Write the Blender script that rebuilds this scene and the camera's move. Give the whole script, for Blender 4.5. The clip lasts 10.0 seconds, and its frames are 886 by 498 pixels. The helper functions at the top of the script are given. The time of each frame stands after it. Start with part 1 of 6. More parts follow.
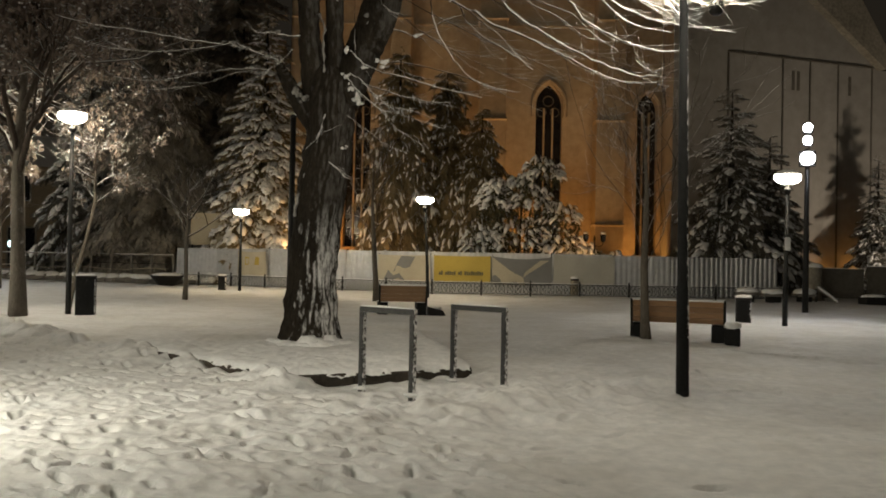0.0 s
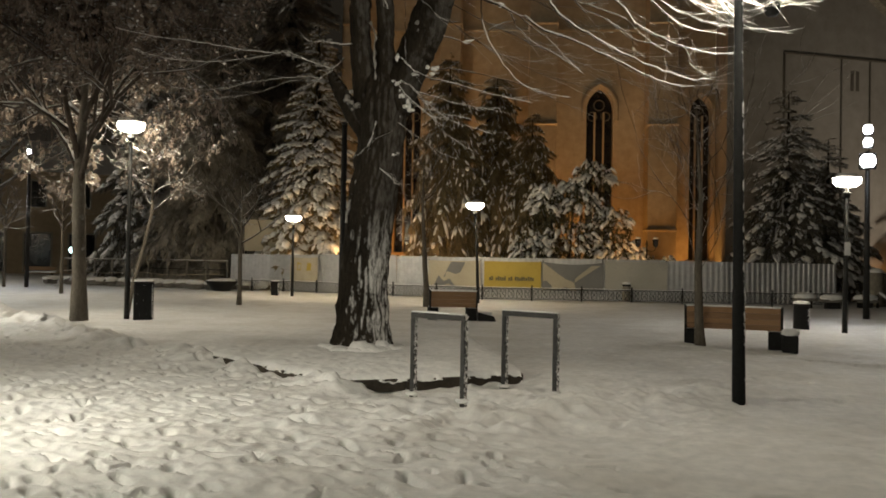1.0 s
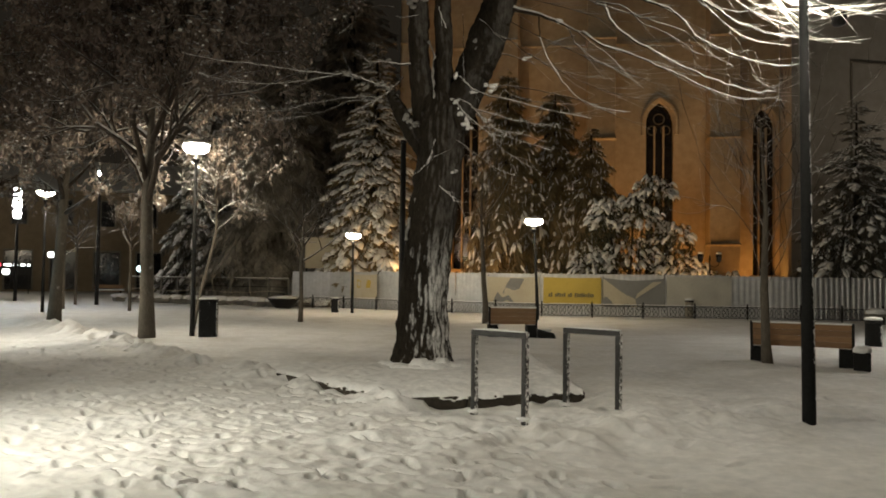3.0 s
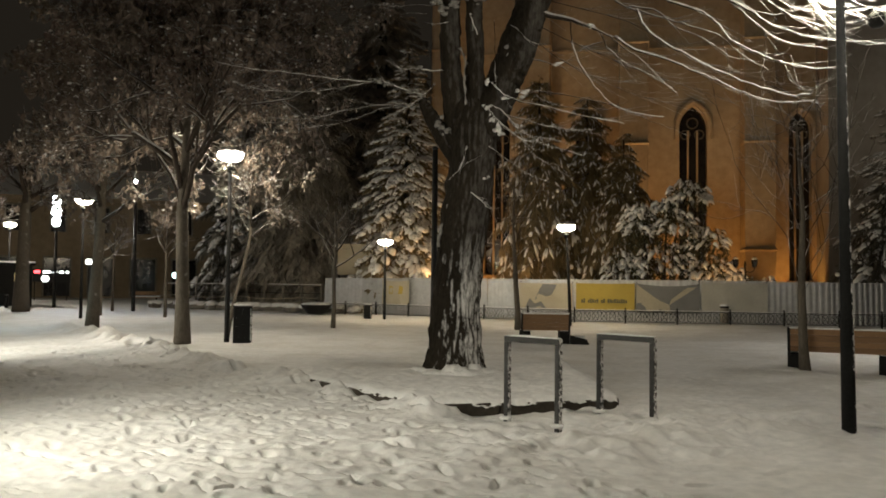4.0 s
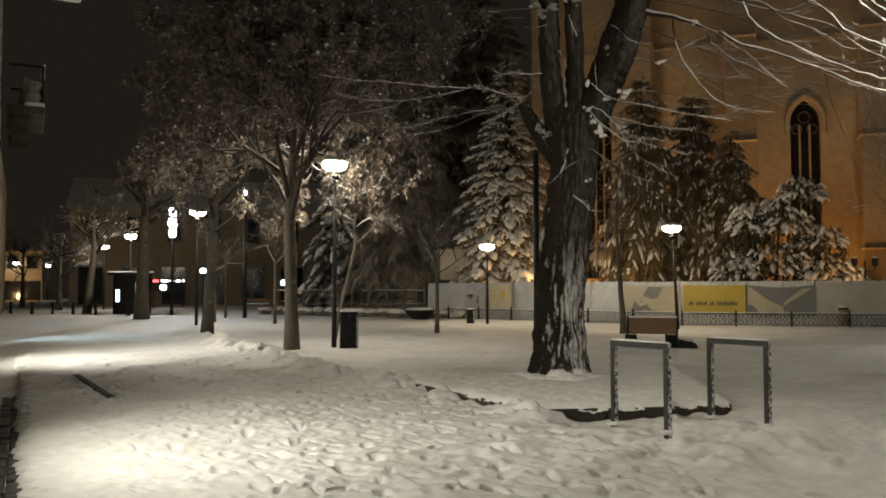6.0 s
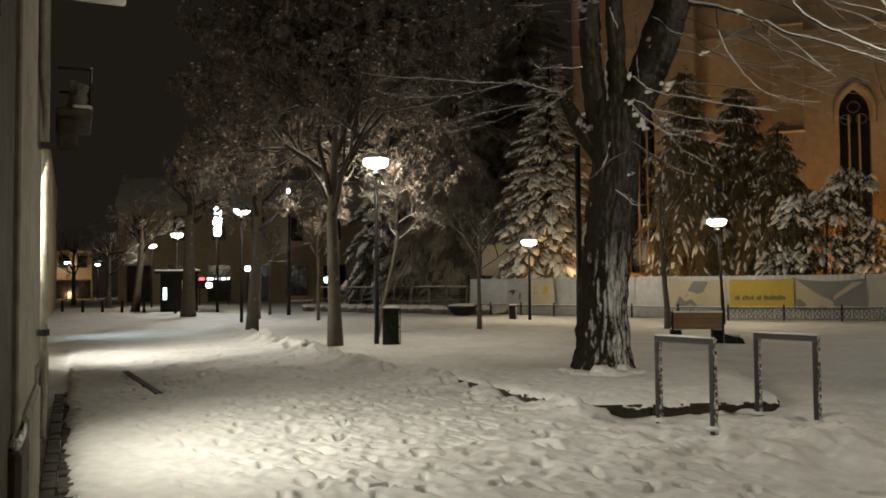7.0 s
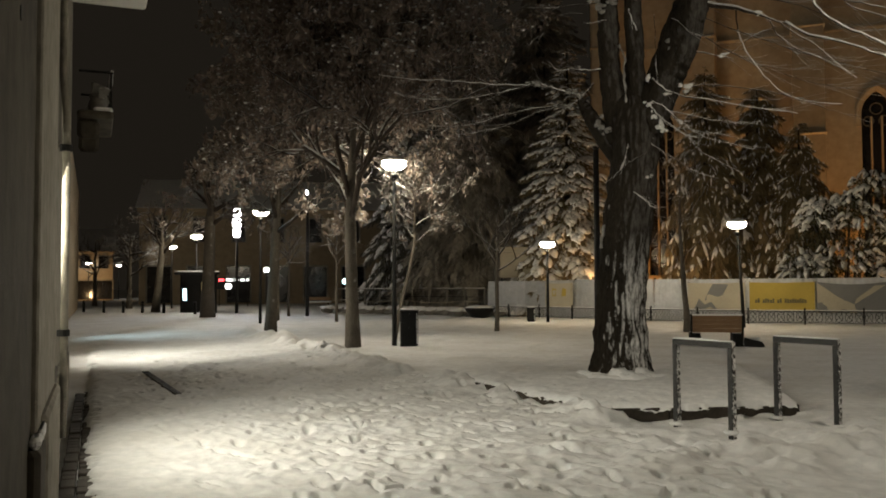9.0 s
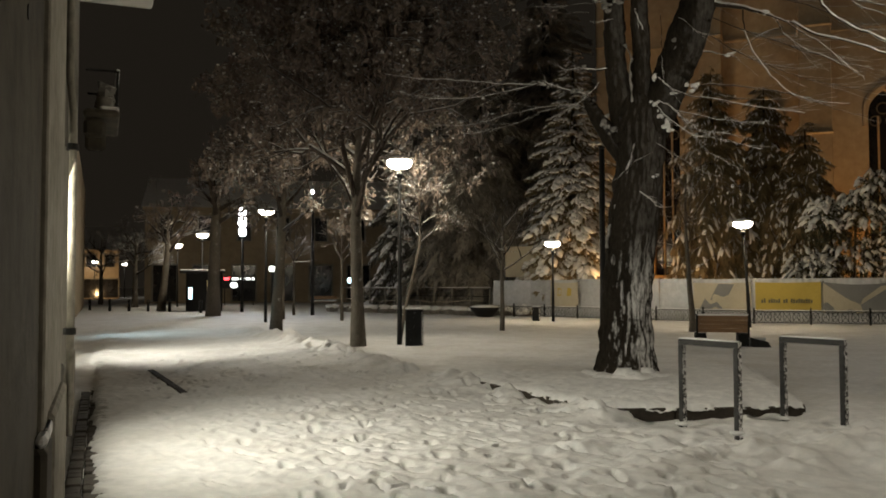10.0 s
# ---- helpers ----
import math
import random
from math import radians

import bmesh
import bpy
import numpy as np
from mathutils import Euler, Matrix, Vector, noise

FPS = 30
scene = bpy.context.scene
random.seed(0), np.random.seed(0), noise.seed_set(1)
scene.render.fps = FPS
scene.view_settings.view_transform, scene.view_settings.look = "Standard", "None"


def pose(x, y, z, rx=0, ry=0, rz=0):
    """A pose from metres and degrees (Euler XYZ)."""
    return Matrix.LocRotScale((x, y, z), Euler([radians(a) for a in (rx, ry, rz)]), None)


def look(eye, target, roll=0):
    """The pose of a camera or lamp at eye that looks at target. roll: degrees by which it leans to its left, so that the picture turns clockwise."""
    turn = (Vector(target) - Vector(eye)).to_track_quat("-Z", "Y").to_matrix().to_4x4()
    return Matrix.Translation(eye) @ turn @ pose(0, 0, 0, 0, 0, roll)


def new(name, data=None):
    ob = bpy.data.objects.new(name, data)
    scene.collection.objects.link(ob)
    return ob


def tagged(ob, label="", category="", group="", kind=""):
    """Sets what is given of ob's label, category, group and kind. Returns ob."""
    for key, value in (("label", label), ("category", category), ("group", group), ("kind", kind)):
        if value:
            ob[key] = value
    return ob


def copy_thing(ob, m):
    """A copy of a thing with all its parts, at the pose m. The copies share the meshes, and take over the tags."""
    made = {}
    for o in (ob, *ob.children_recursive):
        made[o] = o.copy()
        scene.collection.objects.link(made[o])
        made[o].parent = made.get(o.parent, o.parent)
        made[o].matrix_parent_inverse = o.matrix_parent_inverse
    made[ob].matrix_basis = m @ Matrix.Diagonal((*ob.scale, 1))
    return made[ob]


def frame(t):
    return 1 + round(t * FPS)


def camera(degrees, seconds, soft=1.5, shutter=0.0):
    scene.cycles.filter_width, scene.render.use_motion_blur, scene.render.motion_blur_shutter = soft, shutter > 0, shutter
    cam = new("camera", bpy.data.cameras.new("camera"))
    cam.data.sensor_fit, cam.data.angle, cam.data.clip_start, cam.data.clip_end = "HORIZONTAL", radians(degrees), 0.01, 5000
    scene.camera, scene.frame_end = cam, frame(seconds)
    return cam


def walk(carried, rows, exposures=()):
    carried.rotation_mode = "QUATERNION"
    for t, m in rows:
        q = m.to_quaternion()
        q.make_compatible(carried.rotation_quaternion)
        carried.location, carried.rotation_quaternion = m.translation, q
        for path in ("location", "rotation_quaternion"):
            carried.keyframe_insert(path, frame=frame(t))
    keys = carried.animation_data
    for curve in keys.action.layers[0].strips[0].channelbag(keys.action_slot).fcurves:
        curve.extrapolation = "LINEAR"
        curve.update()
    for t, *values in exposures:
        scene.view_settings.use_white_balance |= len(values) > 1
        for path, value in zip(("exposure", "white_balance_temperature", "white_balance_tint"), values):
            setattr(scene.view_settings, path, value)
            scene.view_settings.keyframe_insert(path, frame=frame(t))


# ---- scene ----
cam = camera(54.6, 10.0, 1.8)
PATH = [
    (0.0, pose(0.030, 0.028, 1.478, 90.65, -1.10, 0.00)),
    (0.5, pose(0.026, 0.027, 1.484, 90.78, -1.24, 1.80)),
    (1.0, pose(0.017, 0.020, 1.484, 90.95, -1.02, 3.33)),
    (1.5, pose(0.018, 0.016, 1.487, 91.17, -0.85, 4.67)),
    (2.0, pose(0.009, 0.011, 1.492, 91.44, -0.79, 5.60)),
    (2.5, pose(0.002, 0.009, 1.494, 91.72, -0.77, 6.37)),
    (4.0, pose(-0.010, 0.003, 1.498, 92.36, -0.63, 9.34)),
    (4.5, pose(-0.014, -0.006, 1.501, 92.45, -0.55, 10.69)),
    (5.0, pose(-0.017, -0.010, 1.500, 92.53, -0.46, 12.41)),
    (5.5, pose(-0.020, -0.026, 1.506, 92.62, -0.23, 14.31)),
    (7.0, pose(-0.016, -0.011, 1.506, 92.37, 0.46, 18.95)),
    (7.5, pose(-0.006, -0.006, 1.509, 92.27, 0.33, 19.77)),
    (8.0, pose(-0.013, -0.008, 1.511, 92.38, 0.06, 20.45)),
    (8.5, pose(-0.008, -0.014, 1.511, 92.50, -0.06, 20.72)),
    (9.0, pose(-0.001, -0.009, 1.509, 92.50, 0.26, 20.17)),
    (9.5, pose(-0.009, -0.008, 1.509, 92.44, 0.28, 20.22)),
    (10.0, pose(-0.006, -0.007, 1.510, 92.45, 0.13, 20.51)),
]
walk(cam, PATH, ((0.0, 0.16), (2.5, 0.14), (5.5, 0.10), (7.0, -0.08), (8.5, -0.14), (10.0, -0.14)))

# ---- world and light ----
world = bpy.data.worlds.new("night")
scene.world = world
world.use_nodes = True
wb = world.node_tree.nodes["Background"]
wb.inputs["Color"].default_value = (1.0, 0.82, 0.60, 1)
wb.inputs["Strength"].default_value = 0.0125
WARM = (1.0, 0.86, 0.62)
AMBER = (1.0, 0.73, 0.37)
COOL = (0.86, 0.92, 1.0)
SODIUM = (1.0, 0.52, 0.17)
DEEP_SODIUM = (1.0, 0.43, 0.09)
LAMP_W = 560.0
STREET = 42.24  # yaw of the street and of the wall along it
U = Vector((-math.sin(radians(STREET)), math.cos(radians(STREET)), 0))
N = Vector((math.cos(radians(STREET)), math.sin(radians(STREET)), 0))


def st(s, l, z=0.0):
    """A place s metres along the street and l metres to the right of the walker's line."""
    return U * s + N * l + Vector((0, 0, z))


def point_light(name, at, watts, colour, radius=0.15):
    d = bpy.data.lights.new(name, "POINT")
    d.energy, d.color, d.shadow_soft_size = watts, colour, radius
    ob = new(name, d)
    ob.location = at
    return ob


def spot_light(name, at, target, watts, colour, degrees, blend=0.6, radius=0.15):
    d = bpy.data.lights.new(name, "SPOT")
    d.energy, d.color, d.shadow_soft_size = watts, colour, radius
    d.spot_size, d.spot_blend = radians(degrees), blend
    ob = new(name, d)
    ob.matrix_world = look(at, target)
    return ob


# sodium floods behind the fence, aimed at the church through the trees
for fx, fy, tx, tz, watts in ((-9.6, 41.6, -9.0, 16.0, 420), (-6.4, 39.9, -9.0, 17.0, 750), (-2.6, 38.6, -2.6, 13.0, 190), (6.6, 37.6, 6.0, 15.0, 210), (0.5, 46.6, 0.6, 20.0, 900), (6.3, 47.6, 6.3, 20.0, 430), (11.3, 48.0, 11.6, 18.0, 300), (7.7, 49.55, 8.6, 9.0, 160), (11.2, 49.5, 11.4, 9.0, 120), (-1.6, 47.6, -1.4, 15.0, 900), (4.2, 48.6, 4.4, 14.0, 380), (21.2, 47.9, 21.5, 4.0, 60), (23.6, 48.7, 23.9, 4.0, 70), (-6.0, 48.6, -5.6, 6.0, 420)):
    spot_light("church_flood", (fx, fy, 0.5), (tx, 51.5, tz), watts, SODIUM if fy < 44 else DEEP_SODIUM, 125, 0.9, 0.3)

for fx, watts in ((-3.4, 1500), (0.6, 1400), (4.4, 1200), (9.0, 700)):
    spot_light("church_flood", (fx, 45.6, 0.5), (fx, 51.5, 19.0), watts * .85, (1.0, 0.64, 0.32), 62, 0.9, 0.3)

# ---- materials ----


def material(name):
    m = bpy.data.materials.new(name)
    m.use_nodes = True
    nt = m.node_tree
    return m, nt, nt.nodes["Principled BSDF"]


def nd(nt, kind, **inputs):
    n = nt.nodes.new(kind)
    for k, v in inputs.items():
        n.inputs[k.replace("_", " ")].default_value = v
    return n


def noise_node(nt, scale, detail=4.0, rough=0.6, coord="Object", stretch=None):
    tc = nt.nodes.new("ShaderNodeTexCoord")
    n = nd(nt, "ShaderNodeTexNoise", Scale=scale, Detail=detail, Roughness=rough)
    if stretch:
        mp = nt.nodes.new("ShaderNodeMapping")
        mp.inputs["Scale"].default_value = stretch
        nt.links.new(tc.outputs[coord], mp.inputs["Vector"])
        nt.links.new(mp.outputs["Vector"], n.inputs["Vector"])
    else:
        nt.links.new(tc.outputs[coord], n.inputs["Vector"])
    return n


def ramp(nt, fac, stops):
    r = nt.nodes.new("ShaderNodeValToRGB")
    e = r.color_ramp.elements
    while len(e) < len(stops):
        e.new(0.5)
    for el, (p, c) in zip(e, stops):
        el.position, el.color = p, (*c, 1) if len(c) == 3 else c
    nt.links.new(fac, r.inputs["Fac"])
    return r


def bump(nt, bsdf, height, strength, distance=0.01, chain=None):
    b = nd(nt, "ShaderNodeBump", Strength=strength, Distance=distance)
    nt.links.new(height, b.inputs["Height"])
    if chain:
        nt.links.new(chain.outputs["Normal"], b.inputs["Normal"])
    nt.links.new(b.outputs["Normal"], bsdf.inputs["Normal"])
    return b


def surface(name, dark, light, scale=8.0, rough=0.8, metal=0.0, relief=0.3, stretch=None, coarse=0.8, vary=0.0):
    """A worn surface: grain and large blotches between two colours, relief from the grain; vary: piece by piece."""
    m, nt, b = material(name)
    fine = noise_node(nt, scale, 8.0, 0.65, "Object", stretch)
    big = noise_node(nt, coarse, 3.0, 0.5)
    mix = nd(nt, "ShaderNodeMath")
    mix.operation = "MULTIPLY_ADD"
    mix.inputs[1].default_value = 0.6
    half = nd(nt, "ShaderNodeMath")
    half.operation = "MULTIPLY"
    half.inputs[1].default_value = 0.4
    nt.links.new(big.outputs["Fac"], half.inputs[0])
    nt.links.new(fine.outputs["Fac"], mix.inputs[0])
    nt.links.new(half.outputs[0], mix.inputs[2])
    r = ramp(nt, mix.outputs[0], ((0.32, dark), (0.68, light)))
    out = r.outputs["Color"]
    if vary:
        info = nt.nodes.new("ShaderNodeObjectInfo")
        v = nd(nt, "ShaderNodeMapRange")
        v.inputs["To Min"].default_value, v.inputs["To Max"].default_value = 1 - vary, 1 + vary
        nt.links.new(info.outputs["Random"], v.inputs["Value"])
        h = nd(nt, "ShaderNodeHueSaturation")
        nt.links.new(v.outputs["Result"], h.inputs["Value"])
        nt.links.new(out, h.inputs["Color"])
        out = h.outputs["Color"]
    nt.links.new(out, b.inputs["Base Color"])
    b.inputs["Roughness"].default_value, b.inputs["Metallic"].default_value = rough, metal
    if relief:
        bump(nt, b, fine.outputs["Fac"], relief, 0.02)
    return m


SNOW_A, SNOW_B = (0.66, 0.67, 0.68), (0.82, 0.82, 0.82)


def snow_over(m, up=0.35, soft=0.25, wind=None, scale=9.0, patch=0.5, stretch=None, most=1.0, drift=None):
    """Settled snow on the upward (or windward) faces of a surface, broken up by noise; drift: heights between which the plastered snow thins out, and what stays."""
    nt = m.node_tree
    b = nt.nodes["Principled BSDF"]
    geo = nt.nodes.new("ShaderNodeNewGeometry")
    dot = nd(nt, "ShaderNodeVectorMath")
    dot.operation = "DOT_PRODUCT"
    dot.inputs[1].default_value = wind or (0, 0, 1)
    nt.links.new(geo.outputs["Normal"], dot.inputs[0])
    n = noise_node(nt, scale, 5.0, 0.7, "Object", stretch)
    add = nd(nt, "ShaderNodeMath")
    add.operation = "MULTIPLY_ADD"
    add.inputs[1].default_value = patch * 2
    nt.links.new(n.outputs["Fac"], add.inputs[0])
    sub = nd(nt, "ShaderNodeMath")
    sub.operation = "SUBTRACT"
    sub.inputs[1].default_value = patch
    nt.links.new(add.outputs[0], sub.inputs[0])
    nt.links.new(dot.outputs["Value"], add.inputs[2])
    rg = nd(nt, "ShaderNodeMapRange")
    rg.inputs["From Min"].default_value, rg.inputs["From Max"].default_value = up, up + soft
    rg.inputs["To Max"].default_value = most
    nt.links.new(sub.outputs[0], rg.inputs["Value"])
    mx = nt.nodes.new("ShaderNodeMix")
    mx.data_type = "RGBA"
    src = b.inputs["Base Color"].links
    if src:
        nt.links.new(src[0].from_socket, mx.inputs[6])
    else:
        mx.inputs[6].default_value = b.inputs["Base Color"].default_value
    mx.inputs[7].default_value = (*SNOW_B, 1)
    amount = rg.outputs["Result"]
    if drift:
        tc = nt.nodes.new("ShaderNodeTexCoord")
        sep = nt.nodes.new("ShaderNodeSeparateXYZ")
        nt.links.new(tc.outputs["Object"], sep.inputs[0])
        dr = nd(nt, "ShaderNodeMapRange")
        dr.inputs["From Min"].default_value, dr.inputs["From Max"].default_value = drift[0], drift[1]
        dr.inputs["To Min"].default_value, dr.inputs["To Max"].default_value = 1.0, drift[2]
        nt.links.new(sep.outputs["Z"], dr.inputs["Value"])
        mul = nd(nt, "ShaderNodeMath")
        mul.operation = "MULTIPLY"
        nt.links.new(amount, mul.inputs[0])
        nt.links.new(dr.outputs["Result"], mul.inputs[1])
        amount = mul.outputs[0]
    nt.links.new(amount, mx.inputs[0])
    nt.links.new(mx.outputs[2], b.inputs["Base Color"])
    return m


def make_snow(name, dirt=0.0, relief=0.5):
    m, nt, b = material(name)
    fine = noise_node(nt, 60.0, 6.0, 0.7)
    mid = noise_node(nt, 7.0, 6.0, 0.6)
    big = noise_node(nt, 0.9, 4.0, 0.6)
    r = ramp(nt, mid.outputs["Fac"], ((0.3, SNOW_A), (0.65, SNOW_B)))
    out = r.outputs["Color"]
    if dirt:
        rr = ramp(nt, big.outputs["Fac"], ((0.42, (0, 0, 0)), (0.72, (dirt, dirt, dirt))))
        mx = nt.nodes.new("ShaderNodeMix")
        mx.data_type = "RGBA"
        nt.links.new(rr.outputs["Color"], mx.inputs[0])
        nt.links.new(out, mx.inputs[6])
        mx.inputs[7].default_value = (0.40, 0.37, 0.32, 1)
        out = mx.outputs[2]
    nt.links.new(out, b.inputs["Base Color"])
    b.inputs["Roughness"].default_value = 0.75
    b.inputs["Specular IOR Level"].default_value = 0.3
    one = bump(nt, b, mid.outputs["Fac"], relief, 0.03)
    bump(nt, b, fine.outputs["Fac"], relief * 0.8, 0.008, one)
    return m


def glow(name, colour, strength):
    m, nt, b = material(name)
    b.inputs["Base Color"].default_value = (*colour, 1)
    b.inputs["Emission Color"].default_value = (*colour, 1)
    b.inputs["Emission Strength"].default_value = strength
    return m


def plain(name, colour, rough=0.6, metal=0.0):
    return surface(name, tuple(c * 0.75 for c in colour), tuple(min(1, c * 1.2) for c in colour), 25.0, rough, metal, 0.15)


SNOW = make_snow("snow", 0.0, 0.5)
GROUND = make_snow("trodden_snow", 0.35, 0.6)
SNOW_GREY = surface("grey_snow_on_bark", (0.06, 0.056, 0.05), (0.42, 0.41, 0.395), 18.0, 0.85, 0, 0.6)
BARK = snow_over(surface("bark", (0.007, 0.006, 0.0045), (0.042, 0.034, 0.026), 9.0, 0.95, 0, 1.0, (3, 3, 1.0)), 0.80, 0.30, (0.60, -0.80, 0.05), 8.0, 0.55, (2.0, 2.0, 0.8), 0.74, (1.3, 2.3, 0.10))
BARK_YOUNG = snow_over(surface("young_bark", (0.05, 0.044, 0.036), (0.155, 0.135, 0.11), 12.0, 0.9, 0, 0.5, (3, 3, 0.8)), 1.0, 0.3, (0.75, -0.55, 0.2), 5.0, 0.55, None, 0.6)
TWIG = snow_over(surface("snowy_twig", (0.02, 0.015, 0.012), (0.065, 0.051, 0.04), 20.0, 0.9, 0, 0.2), 0.45, 0.3, None, 6.0, 0.45)
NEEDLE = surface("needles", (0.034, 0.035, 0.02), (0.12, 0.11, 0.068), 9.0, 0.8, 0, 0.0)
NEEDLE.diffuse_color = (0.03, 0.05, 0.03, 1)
# needle colour raised to replace haze and light missing on two tall conifers
NEEDLE_LIFTED = surface("lightened_needles", (0.14, 0.125, 0.10), (0.42, 0.385, 0.33), 5.0, 0.85, 0, 0.0)
# golden needle colour stands in for sodium light on the spruces by the church
NEEDLE_WARM_LIT = surface("warm_lit_needles", (0.085, 0.066, 0.035), (0.30, 0.235, 0.13), 6.0, 0.85, 0, 0.0)
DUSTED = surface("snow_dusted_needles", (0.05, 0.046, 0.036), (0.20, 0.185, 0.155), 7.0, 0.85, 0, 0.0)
LEAF = snow_over(surface("dead_leaf", (0.07, 0.056, 0.046), (0.23, 0.182, 0.148), 3.0, 0.75, 0, 0.0), 0.5, 0.3, None, 3.0, 0.35)
IRON = surface("dark_iron", (0.010, 0.010, 0.010), (0.028, 0.027, 0.026), 30.0, 0.55, 0.1, 0.15)
IRON_SNOWY = snow_over(surface("snow_flecked_iron", (0.008, 0.008, 0.008), (0.02, 0.02, 0.02), 30.0, 0.8, 0.0, 0.15), 0.90, 0.10, (0.90, -0.38, 0.1), 16.0, 0.75)
STEEL = snow_over(surface("frosted_steel", (0.013, 0.013, 0.0135), (0.046, 0.046, 0.046), 22.0, 0.6, 0.2, 0.2), 0.86, 0.12, (0.62, -0.68, 0.25), 26.0, 0.65)
GALV = surface("galvanised_sheet", (0.33, 0.34, 0.35), (0.52, 0.53, 0.54), 5.0, 0.42, 0.55, 0.08, None, 0.5, 0.2)
WOOD = surface("bench_wood", (0.15, 0.08, 0.036), (0.31, 0.18, 0.09), 14.0, 0.55, 0, 0.25, (0.6, 9, 9), 0.8, 0.15)
CONCRETE = snow_over(surface("concrete", (0.10, 0.095, 0.085), (0.24, 0.225, 0.20), 12.0, 0.9, 0, 0.4), 0.7, 0.2, None, 8.0, 0.25)
EARTH = surface("wet_earth", (0.015, 0.012, 0.009), (0.06, 0.048, 0.035), 14.0, 0.95, 0, 0.7)
PLASTER = surface("old_plaster", (0.11, 0.098, 0.076), (0.35, 0.325, 0.27), 6.0, 0.9, 0, 1.0, None, 0.7)
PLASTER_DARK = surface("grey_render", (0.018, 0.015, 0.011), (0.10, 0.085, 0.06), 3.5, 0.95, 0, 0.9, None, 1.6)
OCHRE = surface("ochre_render", (0.22, 0.17, 0.11), (0.36, 0.29, 0.20), 2.0, 0.9, 0, 0.4, None, 0.3)
STONE = surface("church_stone", (0.26, 0.21, 0.15), (0.44, 0.37, 0.27), 2.5, 0.9, 0, 0.6, None, 0.25, 0.12)
STONE_GREY = surface("grey_plaster_gable", (0.20, 0.19, 0.175), (0.34, 0.325, 0.30), 1.2, 0.9, 0, 0.4, None, 0.2)
JOINT = surface("dark_strip", (0.07, 0.062, 0.052), (0.13, 0.12, 0.10), 6.0, 0.9, 0, 0.3)
GLASS_DARK = surface("dark_window", (0.008, 0.008, 0.009), (0.02, 0.02, 0.022), 2.0, 0.15, 0, 0.0)
PAVER = snow_over(surface("stone_paver", (0.028, 0.024, 0.019), (0.08, 0.067, 0.053), 10.0, 0.7, 0, 0.5, None, 1.0, 0.25), 1.12, 0.2, None, 6.0, 0.6)
LAMP_GLOW = glow("lamp_glass", (1.0, 0.93, 0.78), 22.0)
FLOOD_GLOW = glow("flood_lens", (0.93, 0.96, 1.0), 60.0)
WIN_GLOW = glow("lit_glass", (0.95, 0.92, 0.75), 0.7)
BLUE_PANE = glow("pale_blue_pane", (0.7, 0.95, 1.0), 0.7)
YELLOW_GLOW = glow("yellow_lit_pane", (0.95, 0.78, 0.35), 0.35)
RED_GLOW = glow("red_signal", (1.0, 0.06, 0.07), 6.0)
WHITE_GLOW = glow("white_sign_light", (0.95, 1.0, 0.95), 4.0)
BLUE_GLOW = glow("pale_blue_light", (0.65, 0.95, 1.0), 4.0)

for m in (IRON, IRON_SNOWY, BARK, BARK_YOUNG, TWIG, NEEDLE):
    m.node_tree.nodes["Principled BSDF"].inputs["Specular IOR Level"].default_value = 0.12

# ---- mesh helpers ----


